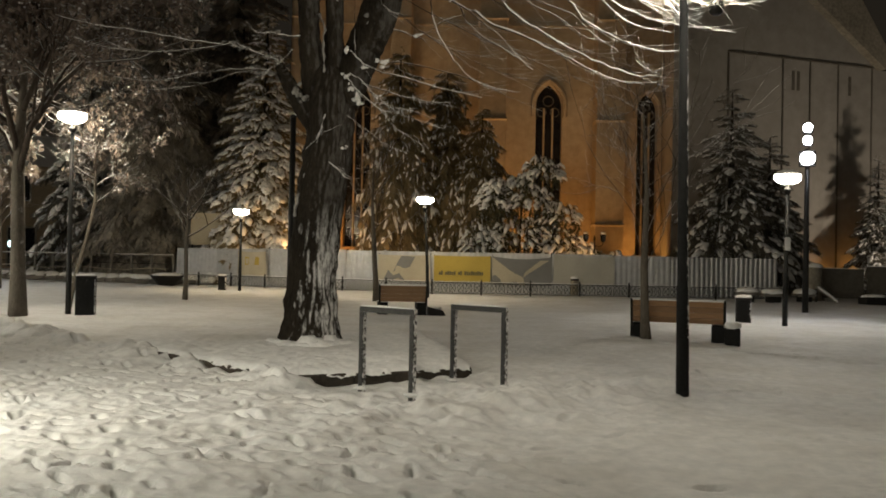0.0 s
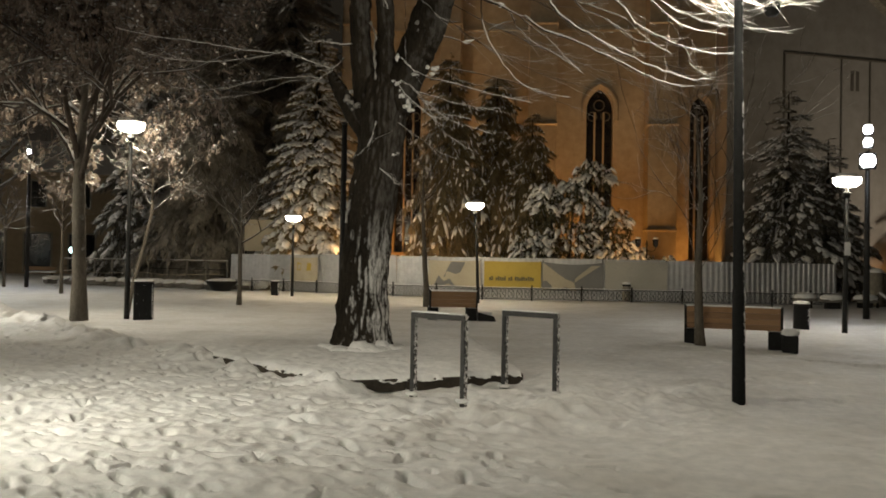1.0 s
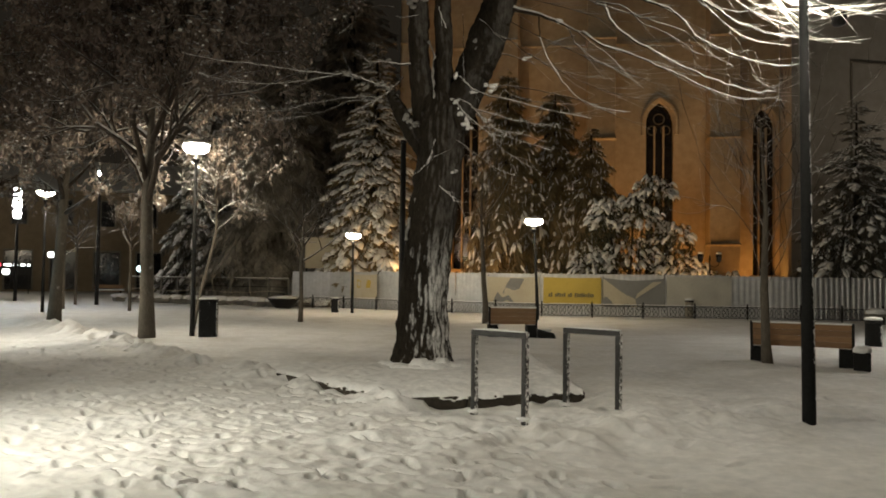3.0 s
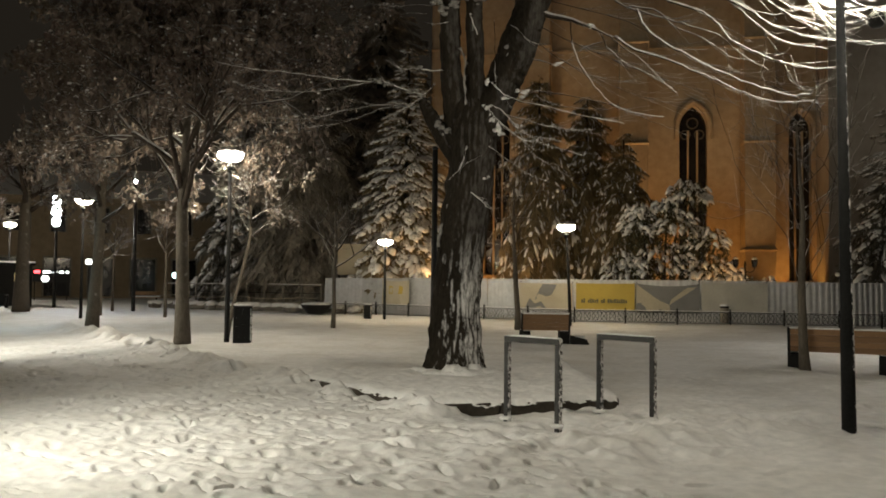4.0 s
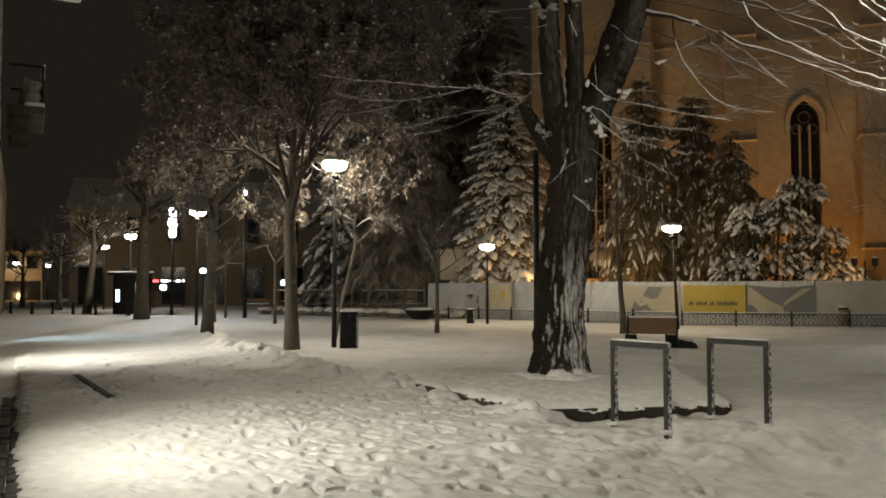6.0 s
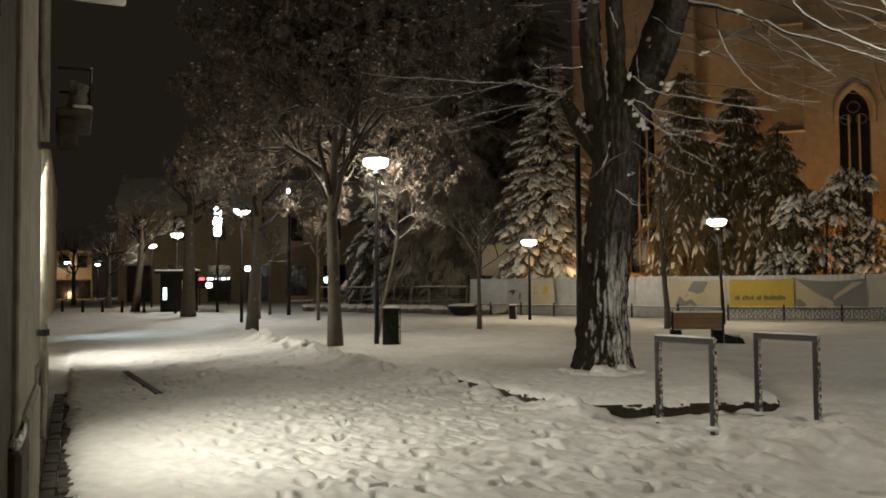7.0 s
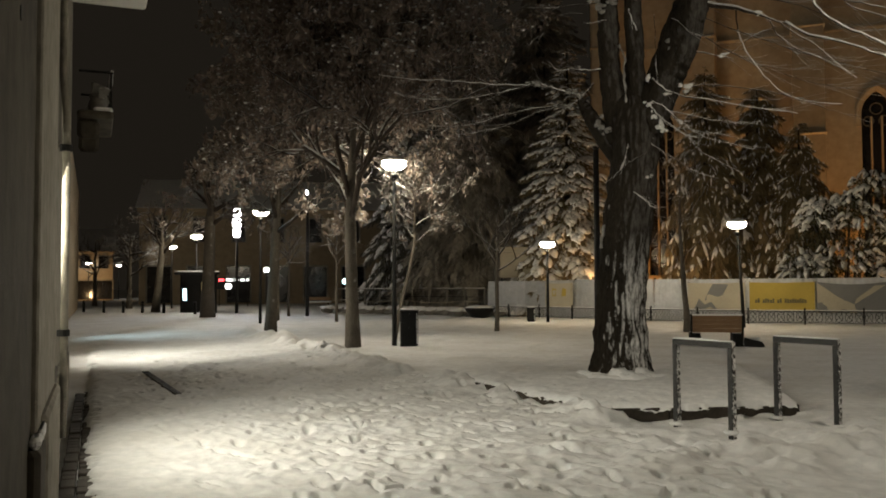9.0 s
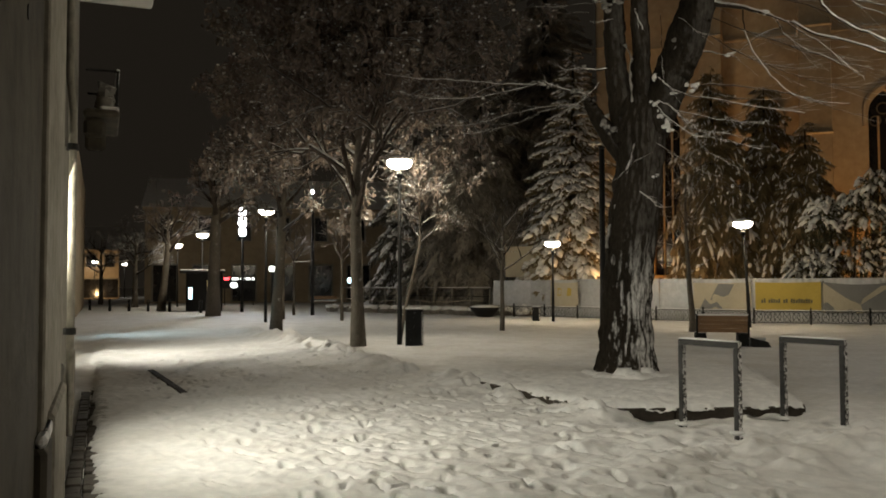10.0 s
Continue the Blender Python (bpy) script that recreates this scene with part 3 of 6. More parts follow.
def young_tree(at, height, r, seed, fork=0.45, limbs=7, spread=0.8, levels=2, leaves=0, lean=(0, 0), label="slender bare young tree dusted with snow", kids=4, crown=0.55, leaf_size=0.06, limb_r=1.0, prune=(), bend=0.22, lift=0.0):
    rs = random.Random(seed)
    t = thing("tree", (at[0], at[1], -0.06), label, "tree", "trees of the square")
    fz = height * fork
    trunk, tips = Shape(), []
    path = [(0, 0, 0), (lean[0] * 0.3 + rs.uniform(-.02, .02), lean[1] * 0.3, fz * 0.35), (lean[0] * 0.7, lean[1] * 0.7 + rs.uniform(-.02, .02), fz * 0.7), (lean[0], lean[1], fz)]
    leader = [(lean[0] + rs.uniform(-.1, .1), lean[1] + rs.uniform(-.1, .1), fz + (height - fz) * k) for k in (0.35, 0.7)]
    trunk.tube(path + leader, [r * 1.35, r, r * 0.92, r * 0.85, r * 0.5, r * 0.2], 12)
    part("trunk", trunk, BARK_YOUNG, t, "", True)
    for k in range(limbs):
        br, snow = Shape(), Shape()
        z = fz + (height - fz) * crown * (k / limbs) ** 1.1
        a = k * 2.4 + rs.uniform(-.4, .4)
        up = rs.uniform(0.25, 0.9) + (lift if math.cos(a) > 0.2 and k < limbs * .6 else 0)
        d = (math.cos(a) * spread, math.sin(a) * spread, up)
        grow(br, (lean[0], lean[1], z), d, (height - z) * rs.uniform(0.55, 0.8), r * rs.uniform(0.35, 0.5) * limb_r, levels, rs, tips, snow, bend, 0.08, kids)
        limb = part("limb", br, TWIG, t, "thin branching limb", True)
        tagged(part("limb_snow", snow, SNOW, limb, "snow lying along the limb", True), kind="stuff")
    if leaves:
        lf, lumps = Shape(), Shape()
        for k in range(leaves // 8):
            c = rs.choice(tips) + Vector((rs.gauss(0, 0.10), rs.gauss(0, 0.10), rs.gauss(-0.05, 0.10)))
            if any((c + Vector((at[0], at[1], 0)) - Vector(q)).length < d for q, d in prune):
                continue
            for i in range(8):
                p = c + Vector((rs.gauss(0, 0.085), rs.gauss(0, 0.085), rs.gauss(-0.04, 0.08)))
                m = Matrix.Translation(p) @ Euler((rs.uniform(0, 6.3), rs.uniform(0, 6.3), rs.uniform(0, 6.3))).to_matrix().to_4x4()
                w = leaf_size * rs.uniform(0.6, 1.4)
                vs = [m @ Vector(v) for v in ((-w, 0, 0), (-w * .2, -w * .55, w * .25), (w * 1.1, 0, -w * .1), (-w * .2, w * .55, w * .25))]
                lf.add(vs, [(0, 1, 2), (0, 2, 3)])
            if k % 2 == 0:
                w = leaf_size * rs.uniform(0.2, 0.62)
                lumps.blob(c + Vector((0, 0, 0.06)), w * rs.uniform(0.8, 1.4), w, w * 0.55, rs, 6)
        tagged(part("leaves", lf, LEAF, t, "withered brown leaves"), kind="stuff")
        tagged(part("leaf_snow", lumps, SNOW, t, "small clumps of snow on the leaves", True), kind="stuff")
    return t


LEAFY = "roadside tree with withered leaves and clumps of snow"
young_tree((-9.14, 18.61), 9.8, 0.155, 11, 0.32, 14, 0.98, 3, 30000, (-0.1, 0.05), LEAFY, 4, 0.6, 0.075, 1.0, (((-8.83, 20.2, 4.6), 2.0), ((-7.9, 17.8, 4.2), 1.4), ((-7.2, 16.6, 4.0), 1.0)), 0.30, 0.9)
young_tree((-9.75, 22.5), 5.6, 0.05, 12, 0.5, 11, 0.9, 2, 1500, (0.55, 0.2), "small tree still hung with withered leaves", 4, 0.7, 0.06, 1.0, (((-10.1, 22.3, 4.6), 1.0), ((-8.83, 20.4, 4.8), 1.4)))
young_tree((-15.07, 24.57), 8.0, 0.17, 13, 0.42, 10, 0.9, 3, 7000, (0.14, 0.1), LEAFY, 4, 0.6, 0.08)
young_tree((-26.03, 36.51), 8.5, 0.30, 14, 0.55, 9, 0.8, 3, 1200, (0.1, 0), "thick old street tree with snowy limbs", 3, 0.6, 0.09)
young_tree((-35.26, 44.05), 8.0, 0.22, 15, 0.45, 9, 0.9, 3, 600, (0.3, 0.2), "leaning street tree with snow on its twigs", 3, 0.6, 0.09)
young_tree((-54.26, 59.78), 7.0, 0.18, 16, 0.35, 8, 0.9, 2, 0)
young_tree((-44.0, 52.0), 7.0, 0.2, 17, 0.35, 8, 0.9, 3, 0)
young_tree((3.95, 16.5), 5.9, 0.085, 21, 0.24, 18, 0.62, 2, 0, (-0.06, 0), kids=3, crown=0.85, limb_r=0.20, bend=0.26)
young_tree((-2.25, 29.56), 6.4, 0.095, 22, 0.30, 16, 0.6, 2, 0, (-0.1, 0), kids=3, crown=0.85, limb_r=0.32, bend=0.26)
young_tree((-8.2, 27.5), 4.9, 0.07, 23, 0.42, 9, 0.55, 2, 0, kids=3)
young_tree((-17.2, 33.42), 5.0, 0.06, 24, 0.5, 8, 0.5, 2, 0, kids=3)
young_tree((-22.94, 39.16), 5.2, 0.06, 25, 0.5, 8, 0.5, 2, 0, kids=3)
young_tree((-20.4, 33.9), 4.6, 0.05, 26, 0.5, 7, 0.5, 1, 0, kids=3)


def bough(sh, snow, pts, r0, r1, rs, twigs=5, tl=0.9, fall=-0.05, n=6, snowy=1.0):
    """A long bough through the given places, with twigs that sweep along it."""
    P = [Vector(p) for p in pts]
    fine = []
    for i in range(len(P) - 1):
        a, b = P[max(i - 1, 0)], P[i]
        c, d = P[i + 1], P[min(i + 2, len(P) - 1)]
        for k in range(4):
            t = k / 4
            fine.append(0.5 * ((2 * b) + (c - a) * t + (2 * a - 5 * b + 4 * c - d) * t * t + (3 * b - a - 3 * c + d) * t ** 3))
    fine.append(P[-1])
    for q in fine[1:-1]:
        q += Vector((rs.gauss(0, .006), rs.gauss(0, .006), rs.gauss(0, .006)))
    m = len(fine) - 1
    rad = [(r0 + (r1 - r0) * (k / m) ** 0.6) * 0.85 for k in range(m + 1)]
    sh.tube(fine, rad, n)
    if snowy:
        snow.tube([a + Vector((0, 0, b * 0.8)) for a, b in zip(fine, rad)], [(b * 0.55 + 0.003) * snowy * rs.uniform(0.7, 1.2) for b in rad], 5)
    for k in range(twigs):
        f = rs.uniform(0.15, 0.97)
        i = min(m - 1, int(f * m))
        ax = (fine[i + 1] - fine[i]).normalized()
        side = Vector((rs.uniform(-1, 1), rs.uniform(-1, 1), rs.uniform(-0.9, 0.7))).normalized()
        d = (ax * rs.uniform(0.9, 1.3) + side * 0.26).normalized()
        lift = rs.uniform(-0.5, 2.4) * fall
        q, tp = fine[i].copy(), [fine[i].copy()]
        L = tl * rs.uniform(0.4, 1.2)
        for j in range(6):
            d = (d + Vector((rs.uniform(-.11, .11), rs.uniform(-.11, .11), rs.uniform(-.06, .06) + lift))).normalized()
            q = q + d * L / 6
            tp.append(q.copy())
        rr = min(0.0042, rad[i] * 0.45)
        tr = [rr, rr * .9, rr * .8, rr * .7, rr * .55, rr * .4, rr * .25]
        sh.tube(tp, tr, 4)
        snow.tube([a + Vector((0, 0, b * 0.8)) for a, b in zip(tp, tr)], [b * 0.6 + 0.0012 for b in tr], 4)


def old_tree():
    rs = random.Random(5)
    t = thing("old_tree", (-2.05, 13.75, 0.05), "huge old bare tree with wind-plastered snow on dark bark", "tree")
    tr = Shape()
    n, rows = 110, 110
    # height, sideways place and radius of the trunk
    prof = ((-0.09, -0.027, 0.557), (0.10, -0.033, 0.496), (0.24, -0.011, 0.455), (0.42, 0.001, 0.431), (0.96, -0.003, 0.394), (1.51, 0.015, 0.390), (1.97, 0.053, 0.394), (2.43, 0.105, 0.403), (2.89, 0.189, 0.371), (3.25, 0.237, 0.348), (3.62, 0.249, 0.380), (3.94, 0.246, 0.399), (4.22, 0.254, 0.334), (4.47, 0.233, 0.186))
    vs, fs = [], []
    for j in range(rows):
        f = j / (rows - 1) * (len(prof) - 1.001)
        i0 = int(f)
        z, x, r = ((1 - f + i0) * a + (f - i0) * b for a, b in zip(prof[i0], prof[i0 + 1]))
        low = max(0.0, 1 - z / 0.7)
        for i in range(n):
            a = 2 * math.pi * i / n
            ca, sa = math.cos(a), math.sin(a)
            furrow = abs(noise.noise((ca * 4.2 + 0.3 * math.sin(z * 2.1), sa * 4.2, z * 1.7 + 3)))
            lump = noise.noise((ca * 1.3, sa * 1.3, z * 0.8))
            knot = max(0.0, noise.noise((ca * 2.4 + 5, sa * 2.4, z * 1.9))) ** 2
            root = low ** 1.5 * (0.04 + 0.20 * max(0, math.sin(a * 5 + 0.7)) ** 2)
            w = r * (0.95 + 0.10 * lump + root) + 0.055 * (furrow - 0.20) + 0.13 * knot + 0.03 * noise.noise((ca * 9, sa * 9, z * 5)) + 0.014 * noise.noise((ca * 22, sa * 22, z * 11))
            vs.append((x + w * ca, w * sa * 0.95, z))
    for j in range(rows - 1):
        for i in range(n):
            i2 = (i + 1) % n
            fs.append((j * n + i, j * n + i2, j * n + n + i2, j * n + n + i))
    fs.append(tuple(range(len(vs) - n, len(vs))))
    tr.add(vs, fs)

    def gnarled(pts, radii, m=30):
        """A thick limb with furrowed, uneven bark."""
        P, Rr = [Vector(p) for p in pts], radii
        q, k2 = [], 8 * (len(P) - 1)
        for s in range(k2 + 1):
            f = s / k2 * (len(P) - 1)
            i0 = min(int(f), len(P) - 2)
            q.append((P[i0].lerp(P[i0 + 1], f - i0), Rr[i0] + (Rr[i0 + 1] - Rr[i0]) * (f - i0)))
        for s in range(1, len(q) - 1):
            q[s] = ((q[s - 1][0] + q[s][0] * 2 + q[s + 1][0]) / 4 + Vector((rs.gauss(0, .008), 0, 0)), q[s][1])
        vs, fs = [], []
        for s, (c, r) in enumerate(q):
            d = (q[min(s + 1, k2)][0] - q[max(s - 1, 0)][0]).normalized()
            sx = d.cross(Vector((0, -1, 0))).normalized()
            sy = sx.cross(d)
            for i in range(m):
                a = 2 * math.pi * i / m
                ca, sa = math.cos(a), math.sin(a)
                w = r * (1 + 0.20 * noise.noise((c.x + ca, c.z * 1.6, sa * 1.2))) + 0.14 * r * (abs(noise.noise((ca * 3, sa * 3, c.z * 1.4))) - .2) * 2
                vs.append(c + sx * (w * ca) + sy * (w * sa))
        for s in range(k2):
            for i in range(m):
                i2 = (i + 1) % m
                fs.append((s * m + i, s * m + i2, s * m + m + i2, s * m + m + i))
        fs.append(tuple(range(len(vs) - m, len(vs))))
        tr.add(vs, fs)

    gnarled(((0.17, 0.00, 3.10), (-0.03, 0.00, 3.52), (-0.23, 0.00, 3.85), (-0.41, 0.00, 4.13), (-0.54, 0.00, 4.32), (-0.62, 0.00, 4.50)), (0.15, 0.15, 0.145, 0.13, 0.10, 0.056))
    gnarled(((0.05, 0.00, 3.76), (-0.07, 0.00, 4.37), (-0.13, 0.00, 4.93), (-0.15, 0.00, 5.59), (-0.16, 0.00, 6.15), (-0.20, 0.00, 6.91), (-0.09, 0.00, 8.04), (-0.01, 0.00, 9.27)), (0.223, 0.186, 0.167, 0.167, 0.167, 0.148, 0.121, 0.074))
    gnarled(((0.33, 0.00, 3.94), (0.28, 0.00, 4.64), (0.27, 0.00, 5.20), (0.25, 0.00, 5.76), (0.22, 0.00, 6.32), (0.29, 0.00, 7.26), (0.42, 0.00, 8.38)), (0.204, 0.158, 0.139, 0.139, 0.130, 0.102, 0.056))
    gnarled(((0.43, 0.00, 3.89), (0.63, 0.00, 4.40), (0.78, 0.00, 4.76), (0.92, 0.00, 5.17), (1.07, 0.00, 5.62), (1.21, 0.00, 6.08), (1.39, 0.00, 6.62), (1.79, 0.00, 7.52), (2.46, 0.00, 8.39)), (0.241, 0.260, 0.269, 0.297, 0.288, 0.260, 0.223, 0.167, 0.083))
    part("trunk", tr, BARK, t, "thick furrowed trunk and limbs", True)

    def add_bough(pts, r0, tw, tl, fall, snowy, alike=0):
        for _ in range(alike):
            k = len(pts) - 1
            a, e = Vector((rs.uniform(-.3, .3), rs.uniform(-.3, .3), rs.uniform(-.12, .3))), Vector((rs.uniform(-.3, .3), rs.uniform(-.4, .4), rs.uniform(-.2, .5)))
            add_bough([Vector(p) + a + e * (i / k) ** 2 + Vector((0, 0, rs.uniform(-.03, .03))) for i, p in enumerate(pts)], r0 * rs.uniform(.4, .7), tw // 2, tl, fall, snowy * .8)
        br, sn = Shape(), Shape()
        bough(br, sn, pts, r0, 0.003, rs, int(tw * 1.8) if snowy > .95 else tw, tl, fall, 6, snowy)
        b = part("bough", br, TWIG, t, "long sweeping bare bough", True)
        tagged(part("bough_snow", sn, SNOW, b, "bright ribbon of snow along the bough", True), kind="stuff")

    def clump(c, w, h):
        """A ragged little heap of snow, greyer above 3.4 m and left of the right fork."""
        s = Shape()
        for _ in range(7):
            o = Vector((rs.gauss(0, w * .45), rs.uniform(-.05, .03), rs.gauss(0, h * .5)))
            k = rs.uniform(.25, .55)
            s.blob(Vector(c) + o, w * k, w * k * .8, max(h, .03) * k, rs, 7, .35)
        tagged(part("snow_clump", s, SNOW_GREY if c[2] > 3.4 and c[0] < .5 else SNOW, t, "clump of snow in the fork", True), kind="stuff")

    def plaster(pts, r):
        """Snow that the wind has pressed against a limb."""
        P = [Vector(p) for p in pts]
        fine = [P[i].lerp(P[i + 1], k / 4) + Vector((rs.gauss(0, r * .3), 0, 0)) for i in range(len(P) - 1) for k in range(4)] + [P[-1]]
        part("plastered_snow", Shape().tube(fine, [r * rs.uniform(.08, .8) for _ in fine], 7), SNOW_GREY, t, "grey snow pressed on the bark", True)

    # the great bough and what springs from it towards the lamp
    add_bough(((0.94, 0.00, 6.09), (1.40, -0.11, 5.78), (1.85, -0.48, 5.55), (2.12, -0.71, 5.36), (2.37, -0.93, 5.17), (2.52, -1.08, 5.08)), 0.075, 6, 0.5, 0.05, 1.1, 0)
    add_bough(((2.48, -1.03, 5.11), (2.77, -1.32, 4.82), (3.06, -1.61, 4.64), (3.42, -2.02, 4.36), (3.73, -2.39, 4.10), (3.95, -2.68, 3.89), (4.20, -3.05, 3.69), (4.42, -3.38, 3.60)), 0.024, 7, 0.7, 0.04, 1.35, 0)
    add_bough(((2.27, -0.84, 5.23), (2.37, -0.93, 4.99), (2.59, -1.14, 4.71), (2.88, -1.43, 4.47), (3.13, -1.69, 4.24), (3.27, -1.85, 4.07)), 0.014, 4, 0.6, 0.06, 0.9, 0)
    add_bough(((2.41, -0.98, 5.14), (2.55, -1.10, 4.96), (2.82, -1.37, 4.68), (3.17, -1.74, 4.19)), 0.012, 3, 0.5, 0.06, 0.9, 0)
    add_bough(((1.81, -0.45, 5.56), (1.85, -0.48, 5.18), (1.98, -0.59, 4.80), (2.19, -0.77, 4.44), (2.43, -0.99, 4.13), (2.74, -1.28, 3.93), (3.11, -1.67, 3.79)), 0.017, 3, 0.5, 0.04, 1.2, 0)
    add_bough(((2.35, -0.92, 5.09), (2.11, -0.70, 5.09), (1.90, -0.52, 5.01), (1.76, -0.40, 4.92)), 0.01, 2, 0.3, 0.04, 0.9, 0)
    add_bough(((1.26, 0.00, 6.40), (2.10, -0.70, 6.02), (2.51, -1.06, 5.61), (2.77, -1.32, 5.39)), 0.06, 4, 0.6, 0.05, 1, 0)
    add_bough(((2.77, -1.32, 5.41), (2.88, -1.43, 5.11), (3.16, -1.72, 4.77), (3.49, -2.09, 4.46), (3.73, -2.39, 4.23), (3.95, -2.68, 4.03), (4.21, -3.05, 3.83), (4.39, -3.34, 3.69), (4.55, -3.62, 3.64)), 0.026, 8, 0.7, 0.04, 1.4, 0)
    add_bough(((2.66, -1.21, 5.50), (3.06, -1.61, 5.27), (3.23, -1.80, 5.02), (3.56, -2.18, 4.73), (3.70, -2.35, 4.56), (3.87, -2.57, 4.35), (4.13, -2.94, 4.19)), 0.014, 5, 0.7, 0.05, 0.8, 0)
    add_bough(((2.66, -1.21, 5.47), (3.03, -1.58, 5.22), (3.43, -2.02, 4.94), (3.74, -2.40, 4.69), (3.95, -2.68, 4.37), (4.21, -3.05, 4.06)), 0.014, 6, 0.6, 0.06, 0.9, 0)
    add_bough(((2.43, -0.99, 6.02), (2.96, -1.50, 5.58), (3.25, -1.81, 5.32), (3.56, -2.18, 5.06), (3.74, -2.40, 4.81), (3.85, -2.55, 4.59), (4.02, -2.77, 4.40), (4.22, -3.06, 4.20), (4.40, -3.35, 4.05), (4.61, -3.71, 3.90), (4.74, -3.97, 3.86)), 0.03, 8, 0.7, 0.04, 1.3, 0)
    add_bough(((2.88, -1.43, 6.00), (3.49, -2.09, 5.53), (3.85, -2.53, 5.10), (4.06, -2.83, 4.85), (4.21, -3.05, 4.63), (4.40, -3.34, 4.43), (4.57, -3.63, 4.27), (4.78, -4.04, 4.11), (4.93, -4.37, 4.00)), 0.034, 9, 0.7, 0.04, 1.4, 1)
    add_bough(((3.23, -1.80, 5.84), (3.67, -2.31, 5.33), (3.91, -2.62, 4.98), (4.16, -2.97, 4.59), (4.35, -3.27, 4.33), (4.67, -3.82, 4.09)), 0.022, 8, 0.6, 0.05, 1.2, 1)
    add_bough(((3.43, -2.02, 5.90), (3.90, -2.61, 5.35), (4.21, -3.05, 4.90), (4.44, -3.41, 4.57), (4.62, -3.72, 4.39), (4.78, -4.04, 4.25)), 0.026, 8, 0.6, 0.04, 1.3, 1)
    add_bough(((3.85, -2.53, 5.75), (4.31, -3.19, 5.12), (4.57, -3.63, 4.69), (4.66, -3.79, 4.49), (4.81, -4.11, 4.28), (4.99, -4.51, 4.26)), 0.022, 8, 0.6, 0.04, 1.2, 1)
    add_bough(((4.22, -3.05, 5.52), (4.53, -3.56, 4.78), (4.76, -4.00, 4.19), (4.93, -4.37, 4.00), (5.09, -4.81, 3.84)), 0.018, 6, 0.6, 0.03, 1.1, 1)
    add_bough(((4.31, -3.19, 5.46), (4.65, -3.78, 4.83), (4.87, -4.22, 4.45), (5.02, -4.59, 4.25), (5.21, -5.17, 4.01)), 0.018, 7, 0.6, 0.03, 1.1, 1)
    add_bough(((3.68, -2.31, 5.85), (4.01, -2.75, 5.33), (4.31, -3.19, 4.88), (4.44, -3.41, 4.68), (4.73, -3.93, 4.46)), 0.02, 8, 0.6, 0.04, 1.2, 1)
    add_bough(((4.18, -3.00, 4.52), (4.19, -3.02, 4.26), (4.16, -2.97, 4.07), (4.18, -3.00, 3.88)), 0.007, 3, 0.3, 0.05, 0.6, 0)
    add_bough(((3.78, -2.44, 4.58), (3.83, -2.52, 4.34), (3.85, -2.54, 4.14)), 0.006, 2, 0.3, 0.05, 0.6, 0)
    add_bough(((4.40, -3.35, 4.15), (4.43, -3.39, 3.96), (4.46, -3.45, 3.73)), 0.007, 3, 0.3, 0.05, 0.6, 0)
    add_bough(((4.17, -2.99, 4.50), (4.33, -3.23, 4.17), (4.39, -3.34, 3.87), (4.52, -3.56, 3.69)), 0.007, 4, 0.4, 0.05, 0.5, 0)
    # dim boughs behind them
    add_bough(((1.15, 0.30, 5.80), (2.20, 0.50, 5.30), (3.21, 0.70, 4.93), (4.39, 0.90, 4.54)), 0.012, 30, 1, 0.06, 0.35, 0)
    add_bough(((1.01, 0.30, 5.62), (1.84, 0.50, 5.08), (2.76, 0.70, 4.67), (3.67, 0.80, 4.43)), 0.011, 30, 0.9, 0.06, 0.35, 0)
    add_bough(((1.24, 0.40, 6.21), (2.76, 0.80, 5.88), (3.98, 1.10, 5.24), (5.27, 1.30, 4.86)), 0.012, 30, 1, 0.06, 0.35, 0)
    # sprays at the fork
    add_bough(((0.57, -0.30, 4.65), (0.69, -0.30, 4.52), (0.81, -0.30, 4.43), (0.99, -0.30, 4.36), (1.41, -0.30, 4.26), (1.85, -0.30, 4.14), (2.28, -0.30, 4.04), (2.64, -0.30, 3.96)), 0.02, 5, 0.5, 0.06, 1.3, 0)
    add_bough(((0.76, -0.35, 4.14), (0.98, -0.35, 4.08), (1.42, -0.35, 3.94), (1.77, -0.35, 3.88), (2.15, -0.35, 3.87)), 0.012, 4, 0.45, 0.06, 1, 0)
    add_bough(((0.58, -0.40, 4.27), (0.76, -0.40, 4.17), (0.98, -0.40, 3.94), (1.26, -0.40, 3.72), (1.61, -0.40, 3.58), (2.04, -0.40, 3.45)), 0.014, 5, 0.45, 0.06, 1.1, 0)
    add_bough(((0.85, -0.35, 4.05), (1.00, -0.35, 3.89), (1.16, -0.35, 3.59), (1.42, -0.35, 3.37), (1.82, -0.35, 3.14)), 0.011, 4, 0.4, 0.06, 0.9, 0)
    add_bough(((0.54, -0.45, 4.21), (0.68, -0.45, 4.03), (0.83, -0.45, 3.91), (1.07, -0.45, 3.71), (1.32, -0.45, 3.68)), 0.012, 5, 0.35, 0.08, 1.2, 0)
    add_bough(((0.89, 0.10, 4.64), (1.05, 0.10, 4.58), (1.39, 0.10, 4.58), (1.93, 0.10, 4.47), (2.38, 0.10, 4.36), (2.73, 0.10, 4.24), (3.07, 0.10, 4.07), (3.50, 0.10, 3.92)), 0.016, 6, 0.6, 0.06, 0.6, 0)
    add_bough(((1.26, 0.00, 4.49), (1.51, 0.00, 4.36), (1.93, 0.00, 4.27), (2.39, 0.00, 4.24)), 0.01, 3, 0.4, 0.05, 0.7, 0)
